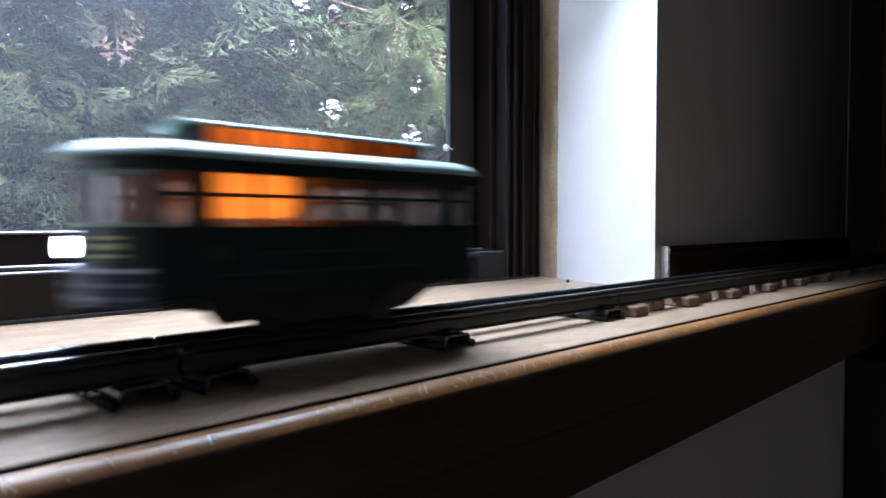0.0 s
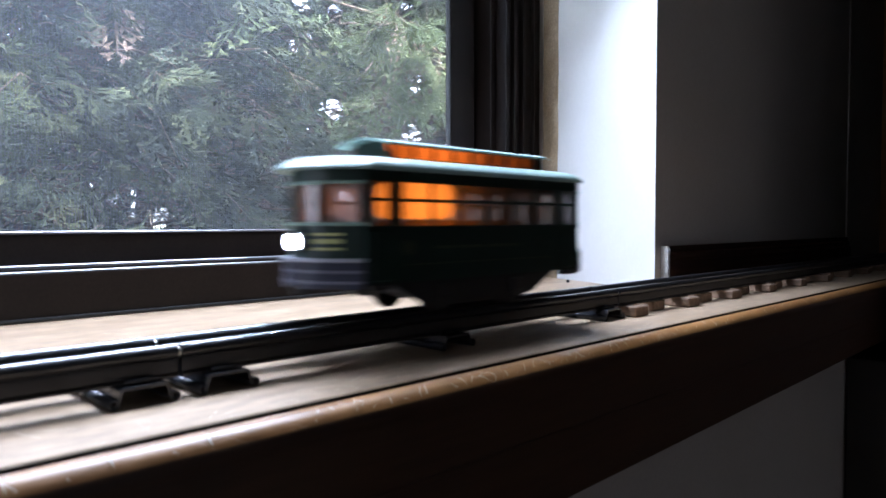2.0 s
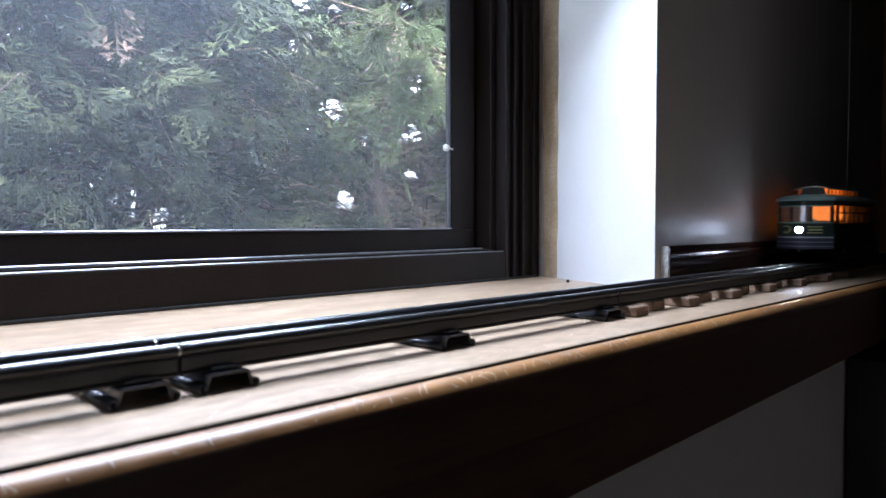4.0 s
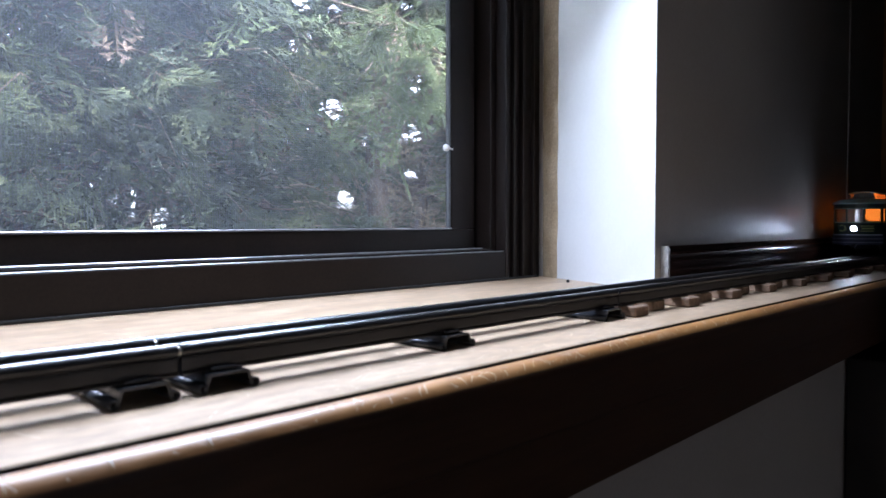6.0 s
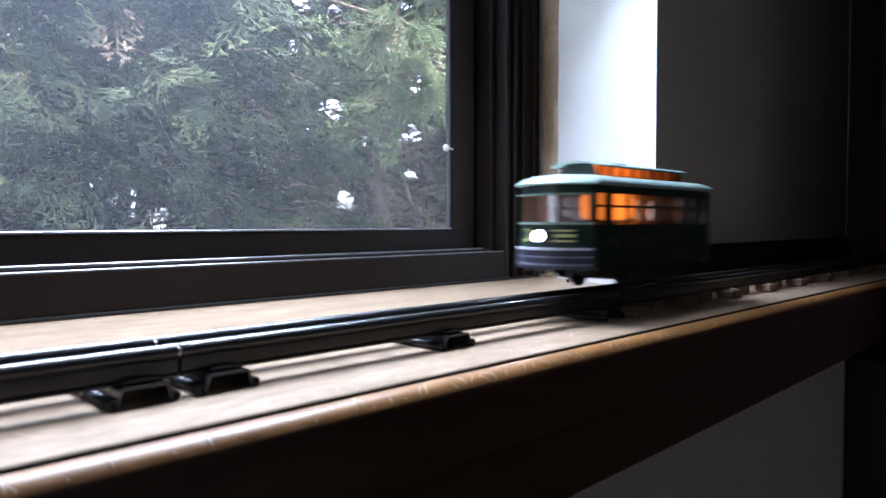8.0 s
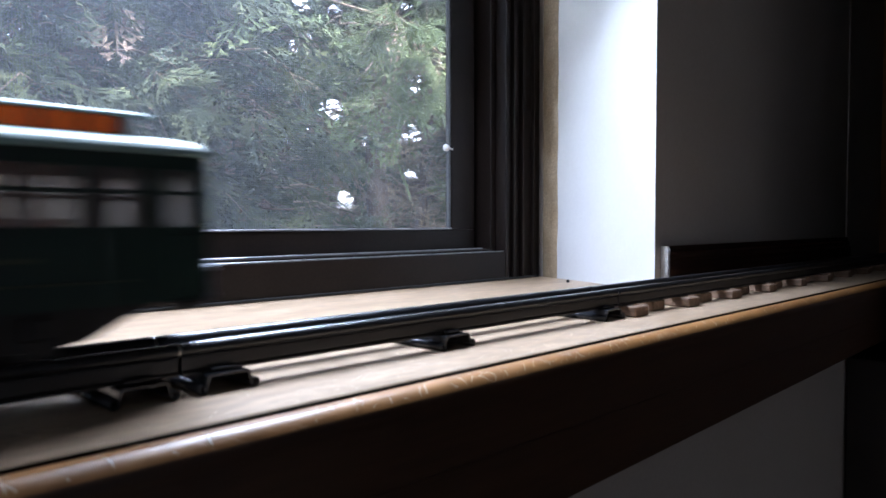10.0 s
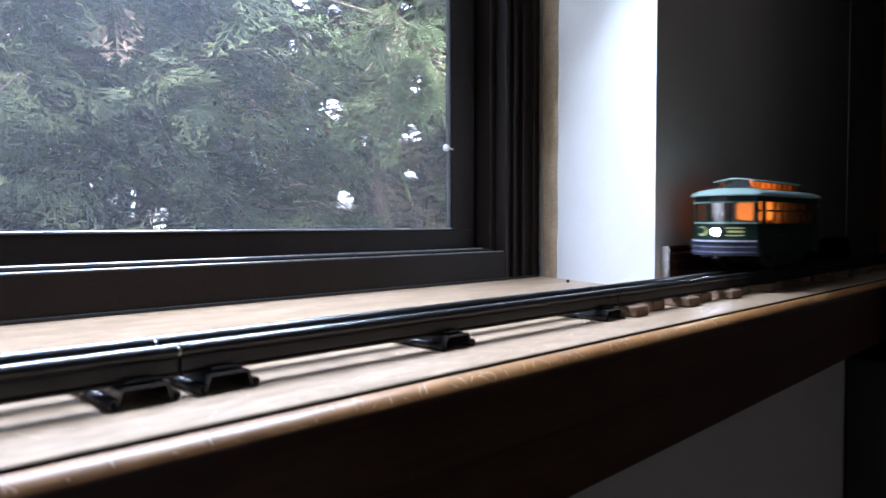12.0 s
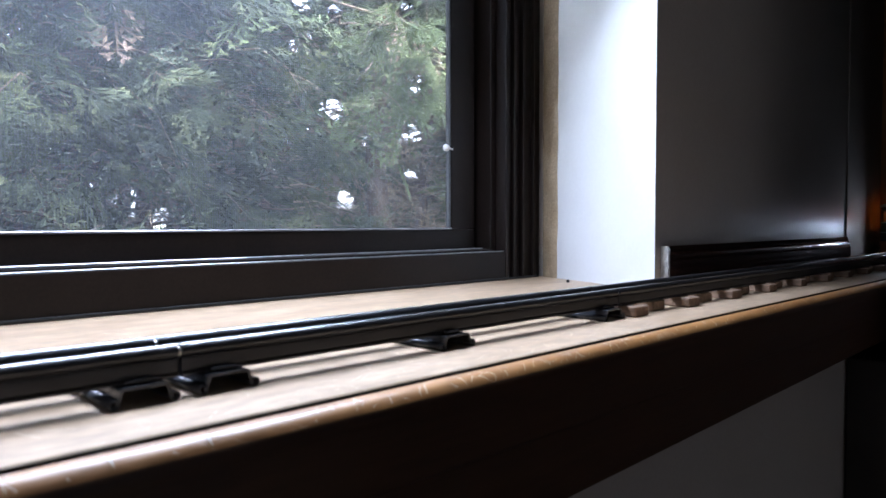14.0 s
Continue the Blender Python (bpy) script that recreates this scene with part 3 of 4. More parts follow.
def trolley():
    t = empty("toy_trolley", "dark green toy trolley with pale green roof and glowing amber windows", "toy trolley")
    z_floor, z_belt, z_head, z_eave = 0.0140, 0.0350, 0.0530, 0.0588
    # lower body, bowed ends, hollow: walls with thickness
    outer, inner = bowed(0, HW, BOW), bowed(0.0012, HW - 0.0014, BOW)

    def wall(z0, z1, o=outer, i=inner):
        bm = bmesh.new()
        k = len(o)
        rings = [[bm.verts.new((*p, z)) for p in pts] for pts, z in ((o, z0), (o, z1), (i, z1), (i, z0))]
        for a in range(4):
            for j in range(k):
                bm.faces.new((rings[a][j], rings[a][(j + 1) % k], rings[(a + 1) % 4][(j + 1) % k], rings[(a + 1) % 4][j]))
        return bm

    body = part("body", wall(z_floor, z_belt), M_GREEN, t)
    part("letter_board", wall(z_head, z_eave + 0.0006), M_GREEN, body)
    part("floor_plate", shell(bmesh.new(), inner, ((z_floor, 1, 1), (z_floor + 0.0015, 1, 1))), M_UNDER, body)
    part("belt_rail", wall(z_belt - 0.0001, z_belt + 0.0012, bowed(0, HW + 0.0006, BOW + 0.0006), inner), M_GREEN, body)
    part("lining", wall(z_floor + 0.0016, z_belt - 0.0002, bowed(0.0014, HW - 0.0016, BOW), bowed(0.002, HW - 0.0022, BOW)), M_INSIDE, body, "brown lining")
    # window posts along both sides, and mid rails of the double-hung windows
    posts = [(0.0000, 0.0042), (0.0118, 0.0190)] + [(0.0180 + 0.01675 * i - 0.0010, 0.0180 + 0.01675 * i + 0.0010) for i in range(1, 6)] + [(0.1185, 0.1240), (0.1335, 0.1370)]
    panes = [(a[1], b[0]) for a, b in zip(posts, posts[1:])]
    for s in (-1, 1):
        y0, y1 = sorted((s * (HW - 0.0014), s * HW))
        for a, b in posts:
            part("window_post", box(a, b, y0, y1, z_belt + 0.0012, z_head, 0.0003, 1), M_GREEN, body)
        for a, b in panes:
            p = part("side_window", box(a, b, s * HW - s * 0.0009 - 0.0002, s * HW - s * 0.0009 + 0.0002, z_belt + 0.0012, z_head), M_TPANE, body, "hazy plastic window")
            part("mid_rail", box(a + 0.0001, b - 0.0001, s * HW - s * 0.0008 - 0.0006, s * HW - s * 0.0008 + 0.0006, 0.0455, 0.0468, 0.0002, 1), M_GREEN, p)
    # bowed end windows
    for end in (0, 1):
        def at(s, inset=0.0007):
            x = -BOW * (REAR if end else 1.0) * (1 - s * s) + inset
            return (x if end == 0 else LEN - x, s * (HW - 0.0007))
        for s in (-0.97, -0.36, 0.36, 0.97):
            x, y = at(s)
            part("end_post", rod((x, y, z_belt + 0.001), (x, y, z_head + 0.0002), 0.0013, n=8), M_GREEN, body)
        for a, b in ((-0.93, -0.40), (-0.32, 0.32), (0.40, 0.93)):
            bm = bmesh.new()
            cols = [at(a + (b - a) * i / 4, 0.0009) for i in range(5)]
            lo = [bm.verts.new((*c, z_belt + 0.001)) for c in cols]
            hi = [bm.verts.new((*c, z_head)) for c in cols]
            for i in range(4):
                bm.faces.new((lo[i], lo[i + 1], hi[i + 1], hi[i]))
            part("end_window", bm, M_EPANE, body, "hazy plastic window")
        # yellow panels with rubbed lettering, headlamp, bumper, step
        for a, b, crest in ((0.30, 0.86, True), (-0.86, -0.24, False)):
            bm = bmesh.new()
            cols = [at(a + (b - a) * i / 5, -0.0002) for i in range(6)]
            if crest:
                mid = (a + b) / 2
                top, low = 0.0338, 0.0268
                pts = [bm.verts.new((*at(mid + 0.22 * math.sin(q), -0.0003), 0.0305 + 0.0038 * math.cos(q))) for q in (2 * math.pi * i / 14 for i in range(14))]
                bm.faces.new(pts)
                part("crest_disc", bm, M_YELLOW, body, "yellow crest disc")
            else:
                for z0, z1, cut in ((0.0325, 0.0335, 0.0), (0.0295, 0.0312, 0.12), (0.0270, 0.0280, 0.0)):
                    b2 = bmesh.new()
                    cs = [at(a + cut / 2 + (b - a - cut) * i / 5, -0.0003) for i in range(6)]
                    lo = [b2.verts.new((*c, z0)) for c in cs]
                    hi = [b2.verts.new((*c, z1)) for c in cs]
                    for i in range(5):
                        b2.faces.new((lo[i], lo[i + 1], hi[i + 1], hi[i]))
                    part("lettering_bar", b2, M_YELLOW, body, "worn yellow lettering bar")
                bm.free()
        sgn = -1 if end == 0 else 1
        xe = -BOW if end == 0 else LEN + BOW * REAR
        lamp = part("headlight", rod((xe - sgn * 0.001, 0, 0.0302), (xe + sgn * 0.0036, 0, 0.0302), 0.0036, 0.0038, 18), M_UNDER, t, "round headlight housing")
        if end == 0:
            part("lens", ball((xe + sgn * 0.0030, 0, 0.0302), 0.0033, (0.45, 1, 1)), M_LAMP, lamp, "white glowing lens", smooth=True)
        else:
            part("lens", ball((xe + sgn * 0.0030, 0, 0.0302), 0.0033, (0.45, 1, 1)), M_KNOB, lamp, "unlit lens", smooth=True)
        bump = part("bumper", wall_arc(end, 0.0125, 0.0226, 0.0030), M_BUMPER, t, "blue-grey ribbed bumper")
        part("ledge", wall_arc(end, 0.0227, 0.0240, 0.0044), M_LEDGE, bump, "pale blue-grey ledge, coloured for the headlight's reflection")
        for z in (z_belt + 0.0013, z_head - 0.0012):
            part("end_rail", wall_arc(end, z, z + 0.0012, 0.0012), M_BELT, body, "sage green rail across the end windows")
        for z in (0.0145, 0.0185):
            part("rib", wall_arc(end, z, z + 0.0010, 0.0036), M_RIB, bump, "pale raised rib")
        part("coupler", box(xe - 0.003, xe + 0.003, -0.002, 0.002, 0.0100, 0.0139, 0.0006), M_UNDER, t)
        part("fender_bracket", box(xe + (0.004 if end == 0 else -0.012), xe + (0.012 if end == 0 else -0.004), 0.010, 0.014, 0.0108, 0.0139, 0.0005), M_UNDER, t)
        part("step", box((0.002 if end == 0 else LEN - 0.012), (0.012 if end == 0 else LEN - 0.002), -HW - 0.001, -HW + 0.004, 0.0116, 0.0139, 0.0004), M_UNDER, t)
        part("step", box((0.002 if end == 0 else LEN - 0.012), (0.012 if end == 0 else LEN - 0.002), HW - 0.004, HW + 0.001, 0.0116, 0.0139, 0.0004), M_UNDER, t)
    # side stripes and lettering in yellow darkened for shade, doors
    for s in (-1, 1):
        y0, y1 = sorted((s * (HW - 0.0002), s * (HW + 0.00035)))
        part("stripe", box(0.020, 0.115, y0, y1, 0.0206, 0.0211), M_SIDE_YELLOW, body, "thin yellow stripe, darkened for the shaded side")
        for i, (a, b) in enumerate(((0.036, 0.049), (0.051, 0.066), (0.068, 0.090))):
            part("lettering_bar", box(a, b, y0, y1, 0.0268, 0.0280), M_SIDE_YELLOW, body, "yellow lettering bar, darkened for the shaded side")
        part("crest_disc", rod((0.0215, s * (HW - 0.0003), 0.0275), (0.0215, s * (HW + 0.0004), 0.0275), 0.0030, n=16), M_SIDE_YELLOW, body, "yellow crest, darkened for the shaded side")
        for a in (0.0030, 0.1245):
            part("door", box(a, a + 0.0095, min(s * (HW - 0.001), s * (HW + 0.0006)), max(s * (HW - 0.001), s * (HW + 0.0006)), 0.0150, 0.0340, 0.0004, 1), M_GREEN, body)
    # roof with drooping bowed ends, clerestory with windows and arched top
    ro = bowed(-0.0008, HW + 0.0022, BOW + 0.0065, 12)
    roof = part("roof", shell(bmesh.new(), ro, ((z_eave - 0.0014, 0.965, 0.985), (z_eave - 0.0017, 0.995, 0.998), (z_eave - 0.0008, 1, 1), (z_eave + 0.0003, 0.988, 0.984),
                                              (z_eave + 0.0014, 0.955, 0.962), (z_eave + 0.0027, 0.88, 0.930), (z_eave + 0.0038, 0.74, 0.88), (z_eave + 0.0046, 0.54, 0.80))), M_ROOF, t, "pale green painted roof with drooping ends", smooth=False)
    c0, c1, cw = 0.0220, 0.1180, 0.0135
    cz0, cz1 = z_eave + 0.0036, z_eave + 0.0106
    for s in (-1, 1):
        y0, y1 = sorted((s * (cw - 0.0010), s * cw))
        part("clerestory_sill", box(c0, c1, y0, y1, cz0, cz0 + 0.0014), M_GREEN, roof)
        for i in range(9):
            xx = c0 + (c1 - c0 - 0.0016) * i / 8
            part("clerestory_post", box(xx, xx + 0.0016, y0, y1, cz0 + 0.0014, cz1), M_GREEN, roof)
        part("clerestory_window", box(c0, c1, s * (cw - 0.0006) - 0.0001, s * (cw - 0.0006) + 0.0001, cz0 + 0.0014, cz1), M_TPANE, roof, "hazy plastic strip window")
    n = 10
    top = [((cw + 0.0022) * (-1 + 2 * i / n), cz1 + 0.0002 + 0.0024 * (1 - (-1 + 2 * i / n) ** 2)) for i in range(n + 1)]
    under = [(y, z - 0.0010) for y, z in top[::-1]]
    ends = [(cw - 0.0011, cz0), (-cw + 0.0011, cz0)] + [(y, z - 0.0011) for y, z in top if abs(y) < cw - 0.001]
    for x in (c0, c1 - 0.001):
        part("clerestory_end", prism(ends, x, x + 0.001), M_GREEN, roof)
    part("clerestory_roof", prism(top + under, c0 - 0.0050, c1 + 0.0050), M_ROOF, roof, "pale green arched clerestory roof")
    # glowing boxes added for bulb light: saloon, and a long one under the clerestory
    part("glow_box", box(-0.0140, 0.0180, -0.0115, 0.0075, -0.0055, 0.0095, 0.004, 3), M_BULB_GLOW, t, "glowing amber box standing in for the bulb-lit inside", at=(0.0385, -0.0055, 0.0445))
    part("roof_glow_box", box(-0.0260, 0.0650, -0.0105, 0.0105, -0.0016, 0.0028, 0.0015, 2), M_STRIP, t, "added glowing amber strip under the clerestory", at=(0.0500, 0, cz0 + 0.0040))
    # seats and the driver's stand
    for i in range(5):
        for s in (-1, 1):
            part("seat", box(0.040 + 0.0145 * i, 0.0425 + 0.0145 * i, min(s * 0.006, s * 0.019), max(s * 0.006, s * 0.019), 0.018, 0.0385, 0.0006, 1), M_SEAT, t)
    part("control_stand", prism([(-0.005, 0.018), (-0.001, 0.018), (-0.001, 0.0395), (-0.004, 0.0405)], -0.0105, -0.0050, "y"), M_SEAT, t)
    # underframe and four-wheel truck
    under = part("truck_frame", prism([(0.029, 0.0160), (0.106, 0.0160), (0.097, 0.0065), (0.090, 0.0040), (0.045, 0.0040), (0.038, 0.0065)], -0.0125, 0.0125, "y"), M_UNDER, t)
    for s in (-1, 1):
        part("side_frame", prism([(0.014, 0.0140), (0.121, 0.0140), (0.104, 0.0050), (0.092, 0.0030), (0.044, 0.0030), (0.031, 0.0050)],
                                 min(s * 0.0196, s * 0.0212), max(s * 0.0196, s * 0.0212), "y"), M_UNDER, under)
        for x in (0.0445, 0.0905):
            part("axle_box", box(x - 0.003, x + 0.003, min(s * 0.0213, s * 0.0230), max(s * 0.0213, s * 0.0230), 0.0060, 0.0120, 0.0006, 1), M_UNDER, under)
    wheels = []
    for x in (0.0445, 0.0905):
        ax = part("wheel_set", rod((0, -0.0205, 0), (0, 0.0205, 0), 0.0012, n=8), M_STEEL, t, "dark metal wheel set on its axle", at=(x, 0, 0.0082))
        for s in (-1, 1):
            wh = part("wheel", rod((0, s * 0.0160, 0), (0, s * 0.0192, 0), 0.0083, 0.0080, 24), M_STEEL, ax, "dark metal wheel")
            rod_bm = rod((0, s * 0.0145, 0), (0, s * 0.0160, 0), 0.0094, 0.0094, 24)
            part("flange", rod_bm, M_STEEL, ax)
        wheels.append(ax)
    part("pole_base", box(0.055, 0.070, -0.003, 0.003, cz1 + 0.0022, cz1 + 0.0034, 0.0005, 1), M_UNDER, roof)
    return t, wheels


def wall_arc(end, z0, z1, out):
    """A bowed bar across one end of the car."""
    n = 10
    o, i = [], []
    for k in range(n + 1):
        s = -1 + 2 * k / n
        x = -BOW * (REAR if end else 1.0) * (1 - s * s)
        xo, xi = x - out * (1 - 0.55 * s * s), x - 0.0002
        if end:
            xo, xi = LEN - xo, LEN - xi
        o.append((xo, s * (HW + 0.0008)))
        i.append((xi, s * (HW + 0.0006)))
    return prism(o + i[::-1], z0, z1, "z")


# ---------------------------------------------------------------- outdoors
def spray(rng):
    """One flat cedar spray about ten centimetres long: a stem, side twigs and scaly leaf tips. Returns verts, faces."""
    verts, faces = [], []

    def blade(p, q, w, lift):
        p, q = Vector(p), Vector(q)
        d = (q - p)
        side = Vector((-d.y, d.x, 0)).normalized() * w
        k = len(verts)
        mid = p + d * 0.55
        verts.extend([tuple(p), tuple(mid + side + Vector((0, 0, lift))), tuple(q), tuple(mid - side + Vector((0, 0, lift)))])
        faces.append((k, k + 1, k + 2, k + 3))

    L = rng.uniform(0.10, 0.15)
    bend = rng.uniform(-0.25, 0.25)
    for i in range(6):
        f = (i + 0.5) / 6.2
        base = Vector((bend * L * f * f, L * f, -0.14 * L * f * f))
        for side in (-1, 1):
            ln = L * 0.55 * (1 - f) ** 0.8 * rng.uniform(0.7, 1.15) + 0.014
            a = radians(rng.uniform(34, 54)) * side
            d = Vector((math.sin(a), math.cos(a), rng.uniform(-0.15, 0.05)))
            blade(base, base + d * ln, 0.0030, 0.0006)
            m = max(1, int(ln / 0.022))
            for j in range(m):
                g = (j + 0.6) / (m + 0.3)
                pb = base + d * (ln * g)
                for s2 in (-1, 1):
                    a2 = a + s2 * radians(rng.uniform(28, 46))
                    l2 = 0.024 * (1.1 - 0.6 * g) * rng.uniform(0.7, 1.2)
                    blade(pb, pb + Vector((math.sin(a2), math.cos(a2), rng.uniform(-0.2, 0.1))) * l2, 0.0033, 0.0005)
    blade((0, 0, 0), (bend * L, L, -0.14 * L), 0.0026, 0.001)
    return np.array(verts), np.array(faces)


def coarse_spray(rng):
    """A simpler spray for the shaded depth of the hedge: a fan of broad tips."""
    verts, faces = [], []
    for i in range(11):
        a = radians(-70 + 14 * i + rng.uniform(-6, 6))
        ln, w = rng.uniform(0.06, 0.12), rng.uniform(0.007, 0.011)
        d, side = Vector((math.sin(a), math.cos(a), rng.uniform(-0.25, 0.1))), Vector((math.cos(a), -math.sin(a), 0)) * w
        k = len(verts)
        verts.extend(tuple(v) for v in (d * 0.004, d * ln * 0.6 + side, d * ln, d * ln * 0.6 - side))
        faces.append((k, k + 1, k + 2, k + 3))
    return np.array(verts), np.array(faces)


SPRAYS = [spray(random.Random(30 + i)) for i in range(6)]
FANS = [coarse_spray(random.Random(60 + i)) for i in range(4)]

# hedge gaps placed to fit the camera's view, as slopes across and upwards from the camera: middle, half width, half
# height
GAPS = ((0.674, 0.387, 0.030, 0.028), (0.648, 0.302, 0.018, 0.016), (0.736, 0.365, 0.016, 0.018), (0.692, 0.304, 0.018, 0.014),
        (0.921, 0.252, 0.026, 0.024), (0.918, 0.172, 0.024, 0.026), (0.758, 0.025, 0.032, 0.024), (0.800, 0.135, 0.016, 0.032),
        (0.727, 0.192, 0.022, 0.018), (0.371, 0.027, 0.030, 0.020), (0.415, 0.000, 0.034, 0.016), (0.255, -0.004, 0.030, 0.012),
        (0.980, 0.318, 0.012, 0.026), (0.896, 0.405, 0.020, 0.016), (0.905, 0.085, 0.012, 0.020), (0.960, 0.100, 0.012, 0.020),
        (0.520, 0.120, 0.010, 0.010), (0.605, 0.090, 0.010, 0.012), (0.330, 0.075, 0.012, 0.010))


# and many pinholes between the sprays, along the same sight lines
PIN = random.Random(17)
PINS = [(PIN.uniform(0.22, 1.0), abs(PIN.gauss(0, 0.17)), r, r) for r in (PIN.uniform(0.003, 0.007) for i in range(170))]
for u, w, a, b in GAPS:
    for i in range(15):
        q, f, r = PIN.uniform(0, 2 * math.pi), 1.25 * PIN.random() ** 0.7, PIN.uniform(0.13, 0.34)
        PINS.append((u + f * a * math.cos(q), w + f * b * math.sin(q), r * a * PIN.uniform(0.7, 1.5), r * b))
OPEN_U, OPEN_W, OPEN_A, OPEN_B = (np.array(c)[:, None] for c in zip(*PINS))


def in_view_gap(pts):
    """Which of these points lie in a gap seen from the camera."""
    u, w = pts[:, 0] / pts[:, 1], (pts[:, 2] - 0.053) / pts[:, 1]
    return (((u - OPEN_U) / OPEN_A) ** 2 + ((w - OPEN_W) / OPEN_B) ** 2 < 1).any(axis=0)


class Leafage:
    """Collects many sprays into one mesh."""

    def __init__(self, origin):
        self.v, self.f, self.n, self.origin = [], [], 0, np.array(origin)

    def add(self, kind, turn, size, at):
        v, f = kind
        v = v @ (np.array(turn) * size).T + np.array(at)
        self.v.append(v)
        self.f.append(f[~in_view_gap(v + self.origin)[f].any(axis=1)] + self.n)
        self.n += len(v)

    def build(self, name, mat, parent, label=""):
        if not self.v:
            return
        me = bpy.data.meshes.new(name)
        me.from_pydata(np.concatenate(self.v).tolist(), [], np.concatenate(self.f).tolist())
        me.materials.append(mat)
        ob = new(name, me)
        ob.parent = parent
        if label:
            ob["label"] = label


def bough(rng, start, ang, length, droop, leaves, limbs, fine, dead, size=1.0, dense=1.0):
    """A short leafy branch end that arches out and droops, with flat sprays hanging along both its sides."""
    out = Vector((math.cos(ang), math.sin(ang), 0))
    across = Vector((-out.y, out.x, 0))
    at = lambda f: start + out * (length * f) + across * (0.03 * math.sin(3 * f + ang * 5) * f) + Vector((0, 0, length * (0.25 * f - droop * f * f)))
    knots = [at(k / 3) for k in range(4)]
    for k in range(3):
        rod(knots[k], knots[k + 1], 0.0024 * (1 - k / 4), 0.0024 * (1 - (k + 1) / 4), 4, limbs)
    n = max(3, int(length * dense * (36 if fine else 34)))
    for i in range(n):
        f = 0.05 + 0.95 * (i + rng.random()) / n
        side = -1 if i % 2 else 1
        spread = side * rng.uniform(0.25, 1.25) * (1.1 - 0.65 * f)
        p = at(f) + Vector((0, 0, rng.uniform(-0.015, 0.015)))
        turn = (Matrix.Rotation(ang - math.pi / 2 - spread, 3, "Z") @ Matrix.Rotation(-rng.uniform(0.0, 1.1), 3, "X")
                @ Matrix.Rotation(rng.uniform(-0.9, 0.9), 3, "Y"))
        kind = SPRAYS[rng.randrange(6)] if fine else FANS[rng.randrange(4)]
        group = leaves["dead"] if rng.random() < dead else leaves["green"]
        group.add(kind, turn, size * rng.uniform(0.7, 1.2), p)


def twig(rng, p, d, r, limbs, steps=5):
    """A crooked bare twig with short forks."""
    for j in range(steps):
        q = p + d * rng.uniform(0.035, 0.085)
        rod(p, q, r, r * 0.78, 5, limbs)
        if rng.random() < 0.55:
            e = (d + Vector((rng.uniform(-1, 1), rng.uniform(-1, 1), rng.uniform(-0.8, 0.8)))).normalized()
            rod(q, q + e * rng.uniform(0.02, 0.06), r * 0.6, r * 0.3, 4, limbs)
        p, r = q, r * 0.78
        d = (d + Vector((rng.uniform(-0.45, 0.45), rng.uniform(-0.45, 0.45), rng.uniform(-0.5, 0.35)))).normalized()


def cedar(x, y, seed, girth, low, boughs, fine, twigs, dead, reach=0.46, height=2.4):
    """A cedar: its trunk, arching boughs from the height low upwards, and bare twigs below that."""
    rng = random.Random(seed)
    t = empty("cedar_tree", "dense green cedar tree with drooping sprays and bare inner twigs", "tree", "cedar hedge", at=(x, y, -1.0))
    origin = Vector((x, y, -1.0))
    bm, p, r, spine = bmesh.new(), Vector((0, 0, 0)), girth, [Vector((0, 0, 0))]
    for i in range(12):
        q = p + Vector((rng.uniform(-0.018, 0.018), rng.uniform(-0.018, 0.018), height / 12))
        rod(p, q, r, r * 0.91, 11, bm)
        p, r = q, r * 0.91
        spine.append(p.copy())
    part("trunk", bm, M_BARK, t, "shaggy brown trunk", smooth=True)
    limbs, leaves = bmesh.new(), {"green": Leafage(origin), "dead": Leafage(origin)}

    def core(h):
        k = min(11, int(h / height * 12))
        return spine[k].lerp(spine[k + 1], h / height * 12 - k)

    for i in range(boughs):
        h = low + 1.0 + (height - low - 1.05) * rng.random() ** 1.5
        ang = rng.uniform(0, 2 * math.pi) if rng.random() < 0.3 else rng.gauss(-math.pi * 0.56, 0.8)
        taper = min(1.0, 1.3 * (1 - h / (height * 1.08)) ** 0.5)
        d = reach * taper * rng.uniform(0.25, 1.0) ** 0.7
        foot = core(h)
        knot = foot + Vector((math.cos(ang) * d, math.sin(ang) * d, rng.uniform(-0.06, 0.10)))
        if i % (3 if fine else 9) == 0:
            rod(foot - Vector((0, 0, 0.1 * d)), knot, 0.0045, 0.0022, 5, limbs)
        bough(rng, knot, ang + rng.gauss(0, 0.7), rng.uniform(0.10, 0.20), rng.uniform(0.2, 1.0), leaves, limbs, fine, dead, 1.0 if fine else 1.3)
    for i in range(twigs):
        h = rng.uniform(0.9, 1.6)
        ang = rng.uniform(0, 2 * math.pi)
        twig(rng, core(h), Vector((math.cos(ang), math.sin(ang), rng.uniform(-0.3, 0.4))), rng.uniform(0.0014, 0.0034), limbs)
    part("limbs", limbs, M_TWIG, t, "thin bare brown twigs")
    leaves["green"].build("crown", M_LEAF, t)
    leaves["dead"].build("dead_sprays", M_DRY, t, "dry brown dead sprays")
    return t


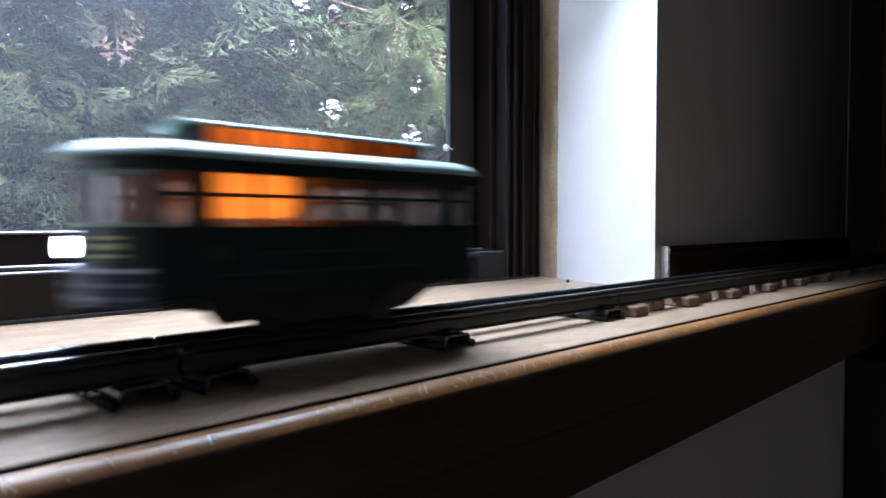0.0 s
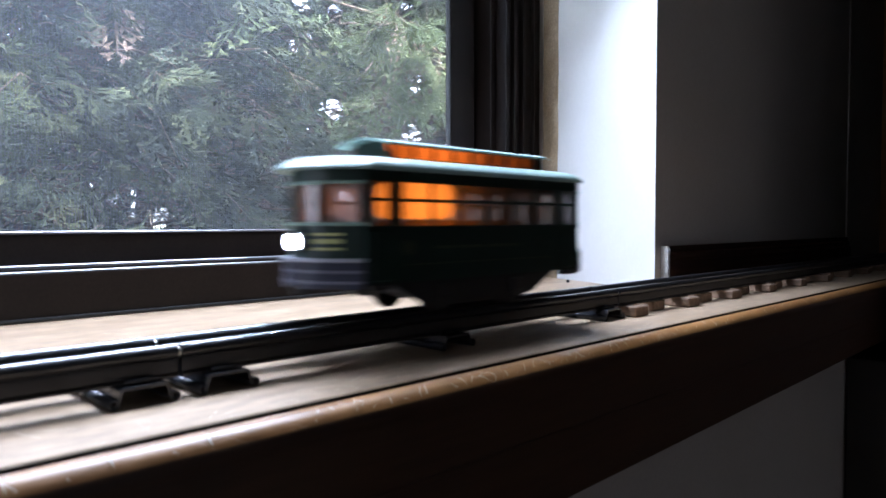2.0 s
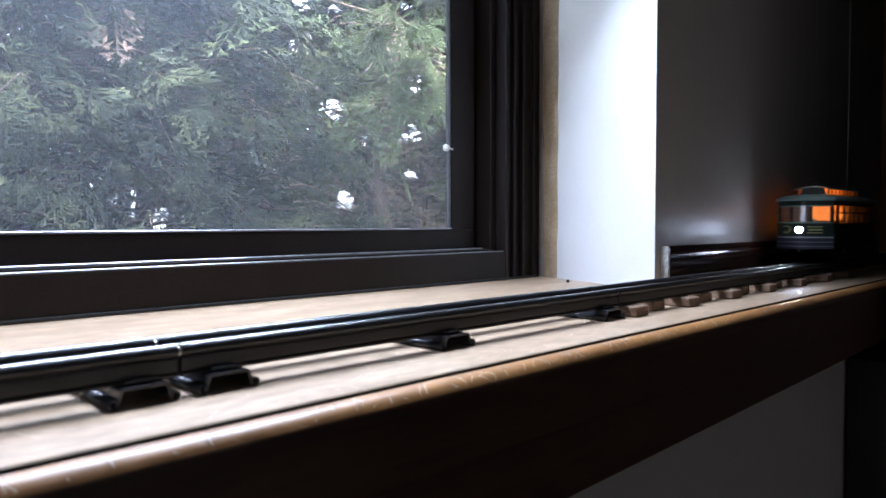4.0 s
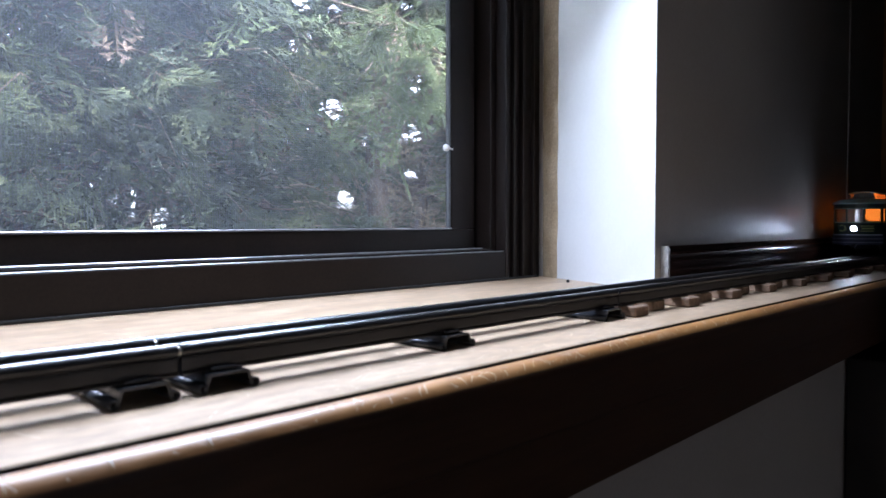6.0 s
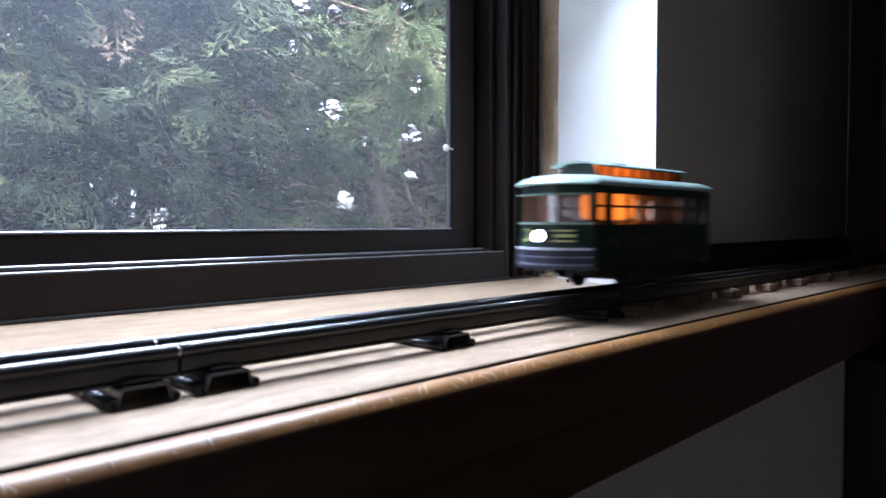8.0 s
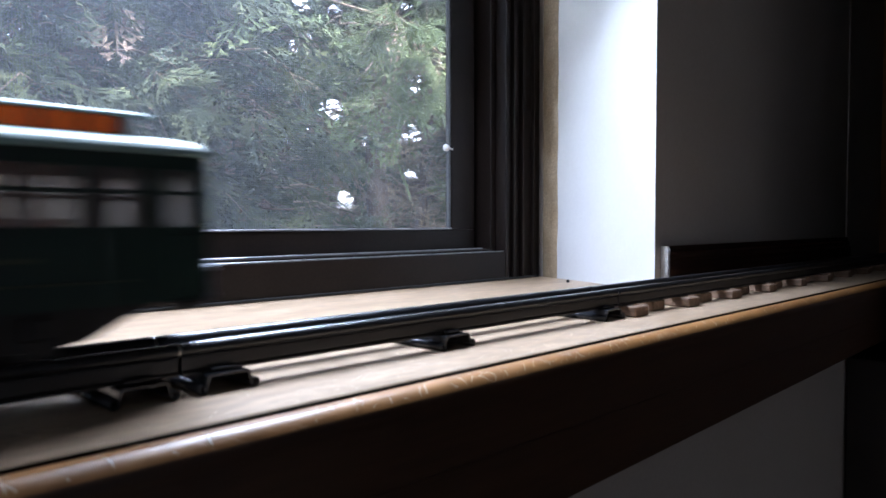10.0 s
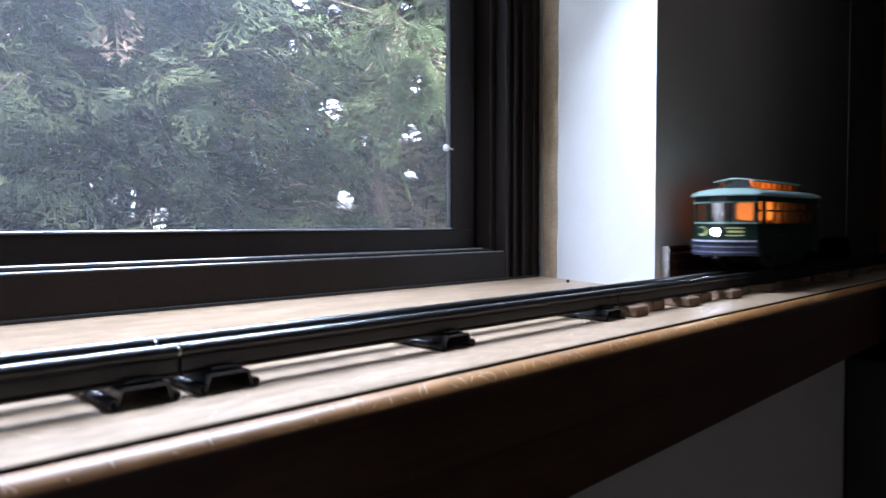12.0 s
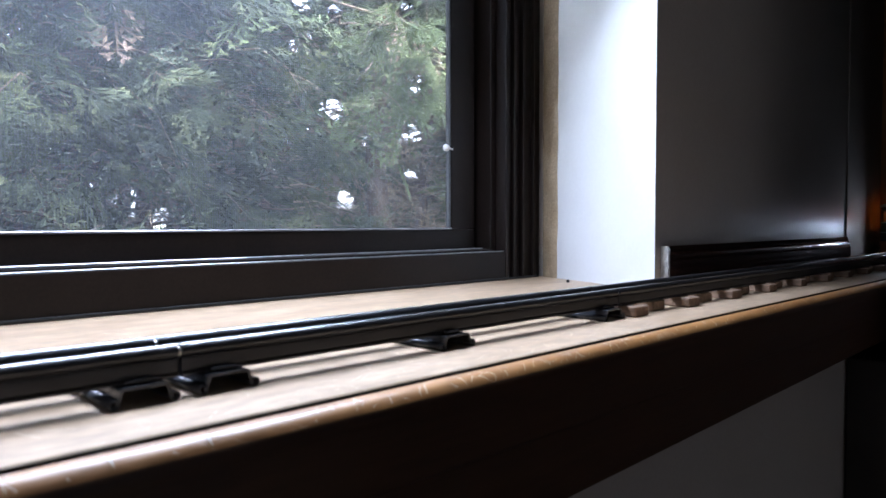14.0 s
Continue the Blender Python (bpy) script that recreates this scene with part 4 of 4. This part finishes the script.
def hanging_bough(t):
    """A brighter cedar bough in front of the others, placed to fit the camera's view."""
    rng = random.Random(5)
    origin = Vector(t.location)
    leaves, limbs = {"green": Leafage(origin), "dead": Leafage(origin)}, bmesh.new()
    rod(Vector((1.44, 1.68, 0.66)) - origin, Vector((1.20, 1.34, 0.56)) - origin, 0.006, 0.004, 6, limbs)
    for i in range(30):
        start = Vector((1.13 + rng.gauss(0, 0.085), 1.30 + rng.gauss(0, 0.05), 0.45 + rng.gauss(0, 0.075)))
        rod(Vector((1.20, 1.34, 0.56)) - origin, start - origin, 0.003, 0.002, 4, limbs)
        bough(rng, start - origin, radians(rng.uniform(190, 290)), rng.uniform(0.10, 0.17), rng.uniform(0.5, 1.2), leaves, limbs, True, 0.02, 1.05, 0.7)
    part("bough", limbs, M_TWIG, t, "brown bough")
    leaves["green"].build("bright_sprays", M_BRIGHT_LEAF, t, "yellow-green sprays, coloured brighter as if lit")
    leaves["dead"].build("dead_sprays", M_DRY, t, "dry brown dead sprays")


def outdoors():
    bm = bmesh.new()
    bmesh.ops.create_grid(bm, x_segments=4, y_segments=4, size=400)
    bmesh.ops.translate(bm, verts=bm.verts, vec=(0, 0, -1.05))
    thing("ground", bm, M_GROUND, "pale dry lawn outside behind the hedge", "ground", kind="structure")
    # across, away, girth, lowest bough, boughs, fine leaves, bare twigs, share of dead sprays
    front = ((-0.75, 1.75, 0.034, -0.2, 120, False, 10, 0.05), (-0.20, 1.70, 0.034, -0.2, 160, False, 10, 0.05), (0.30, 1.66, 0.034, -0.12, 280, True, 20, 0.01),
             (0.70, 1.74, 0.036, -0.05, 280, True, 60, 0.04), (1.06, 1.84, 0.024, 0.46, 190, True, 130, 0.10), (1.455, 1.72, 0.062, 0.64, 190, True, 120, 0.05),
             (1.72, 1.82, 0.034, 0.62, 170, True, 150, 0.10), (2.12, 1.70, 0.036, 0.1, 150, False, 40, 0.05), (2.60, 1.75, 0.034, -0.2, 120, False, 10, 0.05))
    for i, row in enumerate(front):
        x, y, girth, low, n, fine, twigs, dead = row
        t = cedar(x, y, 70 + i, girth, low, n, fine, twigs, dead)
        if i == 5:
            hanging_bough(t)
    for i in range(9):
        cedar(-0.5 + 0.48 * i, 2.42 + 0.08 * (i % 2), 90 + i, 0.036, -0.15, 420, False, 40, 0.55, 0.5, 2.6)


# ---------------------------------------------------------------- build
room()
sill()
baseboard()
cabinet()
window()
track()
TROLLEY, WHEELS = trolley()
outdoors()


# ---------------------------------------------------------------- what moves
U = 0.0545
RUN = [(0.0, 1.55), (0.1, 0.92), (0.2, 0.38), (0.3, -0.12), (0.4, -0.60), (0.5, -1.11), (0.6, -1.56), (0.85, -2.05), (1.1, -1.52), (1.2, -1.07),
       (1.3, -0.57), (1.4, -0.09), (1.5, 0.42), (1.7, 1.46), (2.0, 3.00), (2.4, 5.00), (2.8, 7.03), (3.0, 8.05), (3.2, 8.95), (3.6, 10.9), (4.2, 14.0), (4.8, 17.3),
       (5.1, 19.4), (5.3, 19.1), (5.6, 17.95), (5.9, 16.6), (6.2, 15.35), (6.5, 13.80), (6.8, 12.29), (7.1, 10.59), (7.5, 8.48), (7.6, 7.95), (7.8, 6.86),
       (8.1, 5.22), (8.2, 4.63), (8.5, 2.95), (8.72, 1.55), (8.9, 0.48), (9.1, -0.50), (9.32, -1.56), (9.57, -2.05), (9.82, -1.52), (10.0, -0.65), (10.3, 0.69),
       (10.6, 2.35), (10.9, 3.86), (11.2, 5.43), (11.5, 7.00), (11.8, 8.60), (12.1, 10.35), (12.4, 11.99), (12.7, 13.59), (13.0, 15.15), (13.4, 17.3), (13.7, 18.8), (14.0, 19.9)]


def motions():
    walk(TROLLEY, [(t, pose(x * U, CY, RAIL_TOP)) for t, x in RUN])
    dense = []
    for (t0, a), (t1, b) in zip(RUN, RUN[1:]):
        n = round((t1 - t0) * FPS)
        dense += [(t0 + (t1 - t0) * i / n, a + (b - a) * i / n) for i in range(n)]
    dense.append(RUN[-1])
    for w, x in zip(WHEELS, (0.0445, 0.0905)):
        walk(w, [(t, pose(x, 0, 0.0082, 0, math.degrees(d * U / 0.0082), 0)) for t, d in dense])


motions()
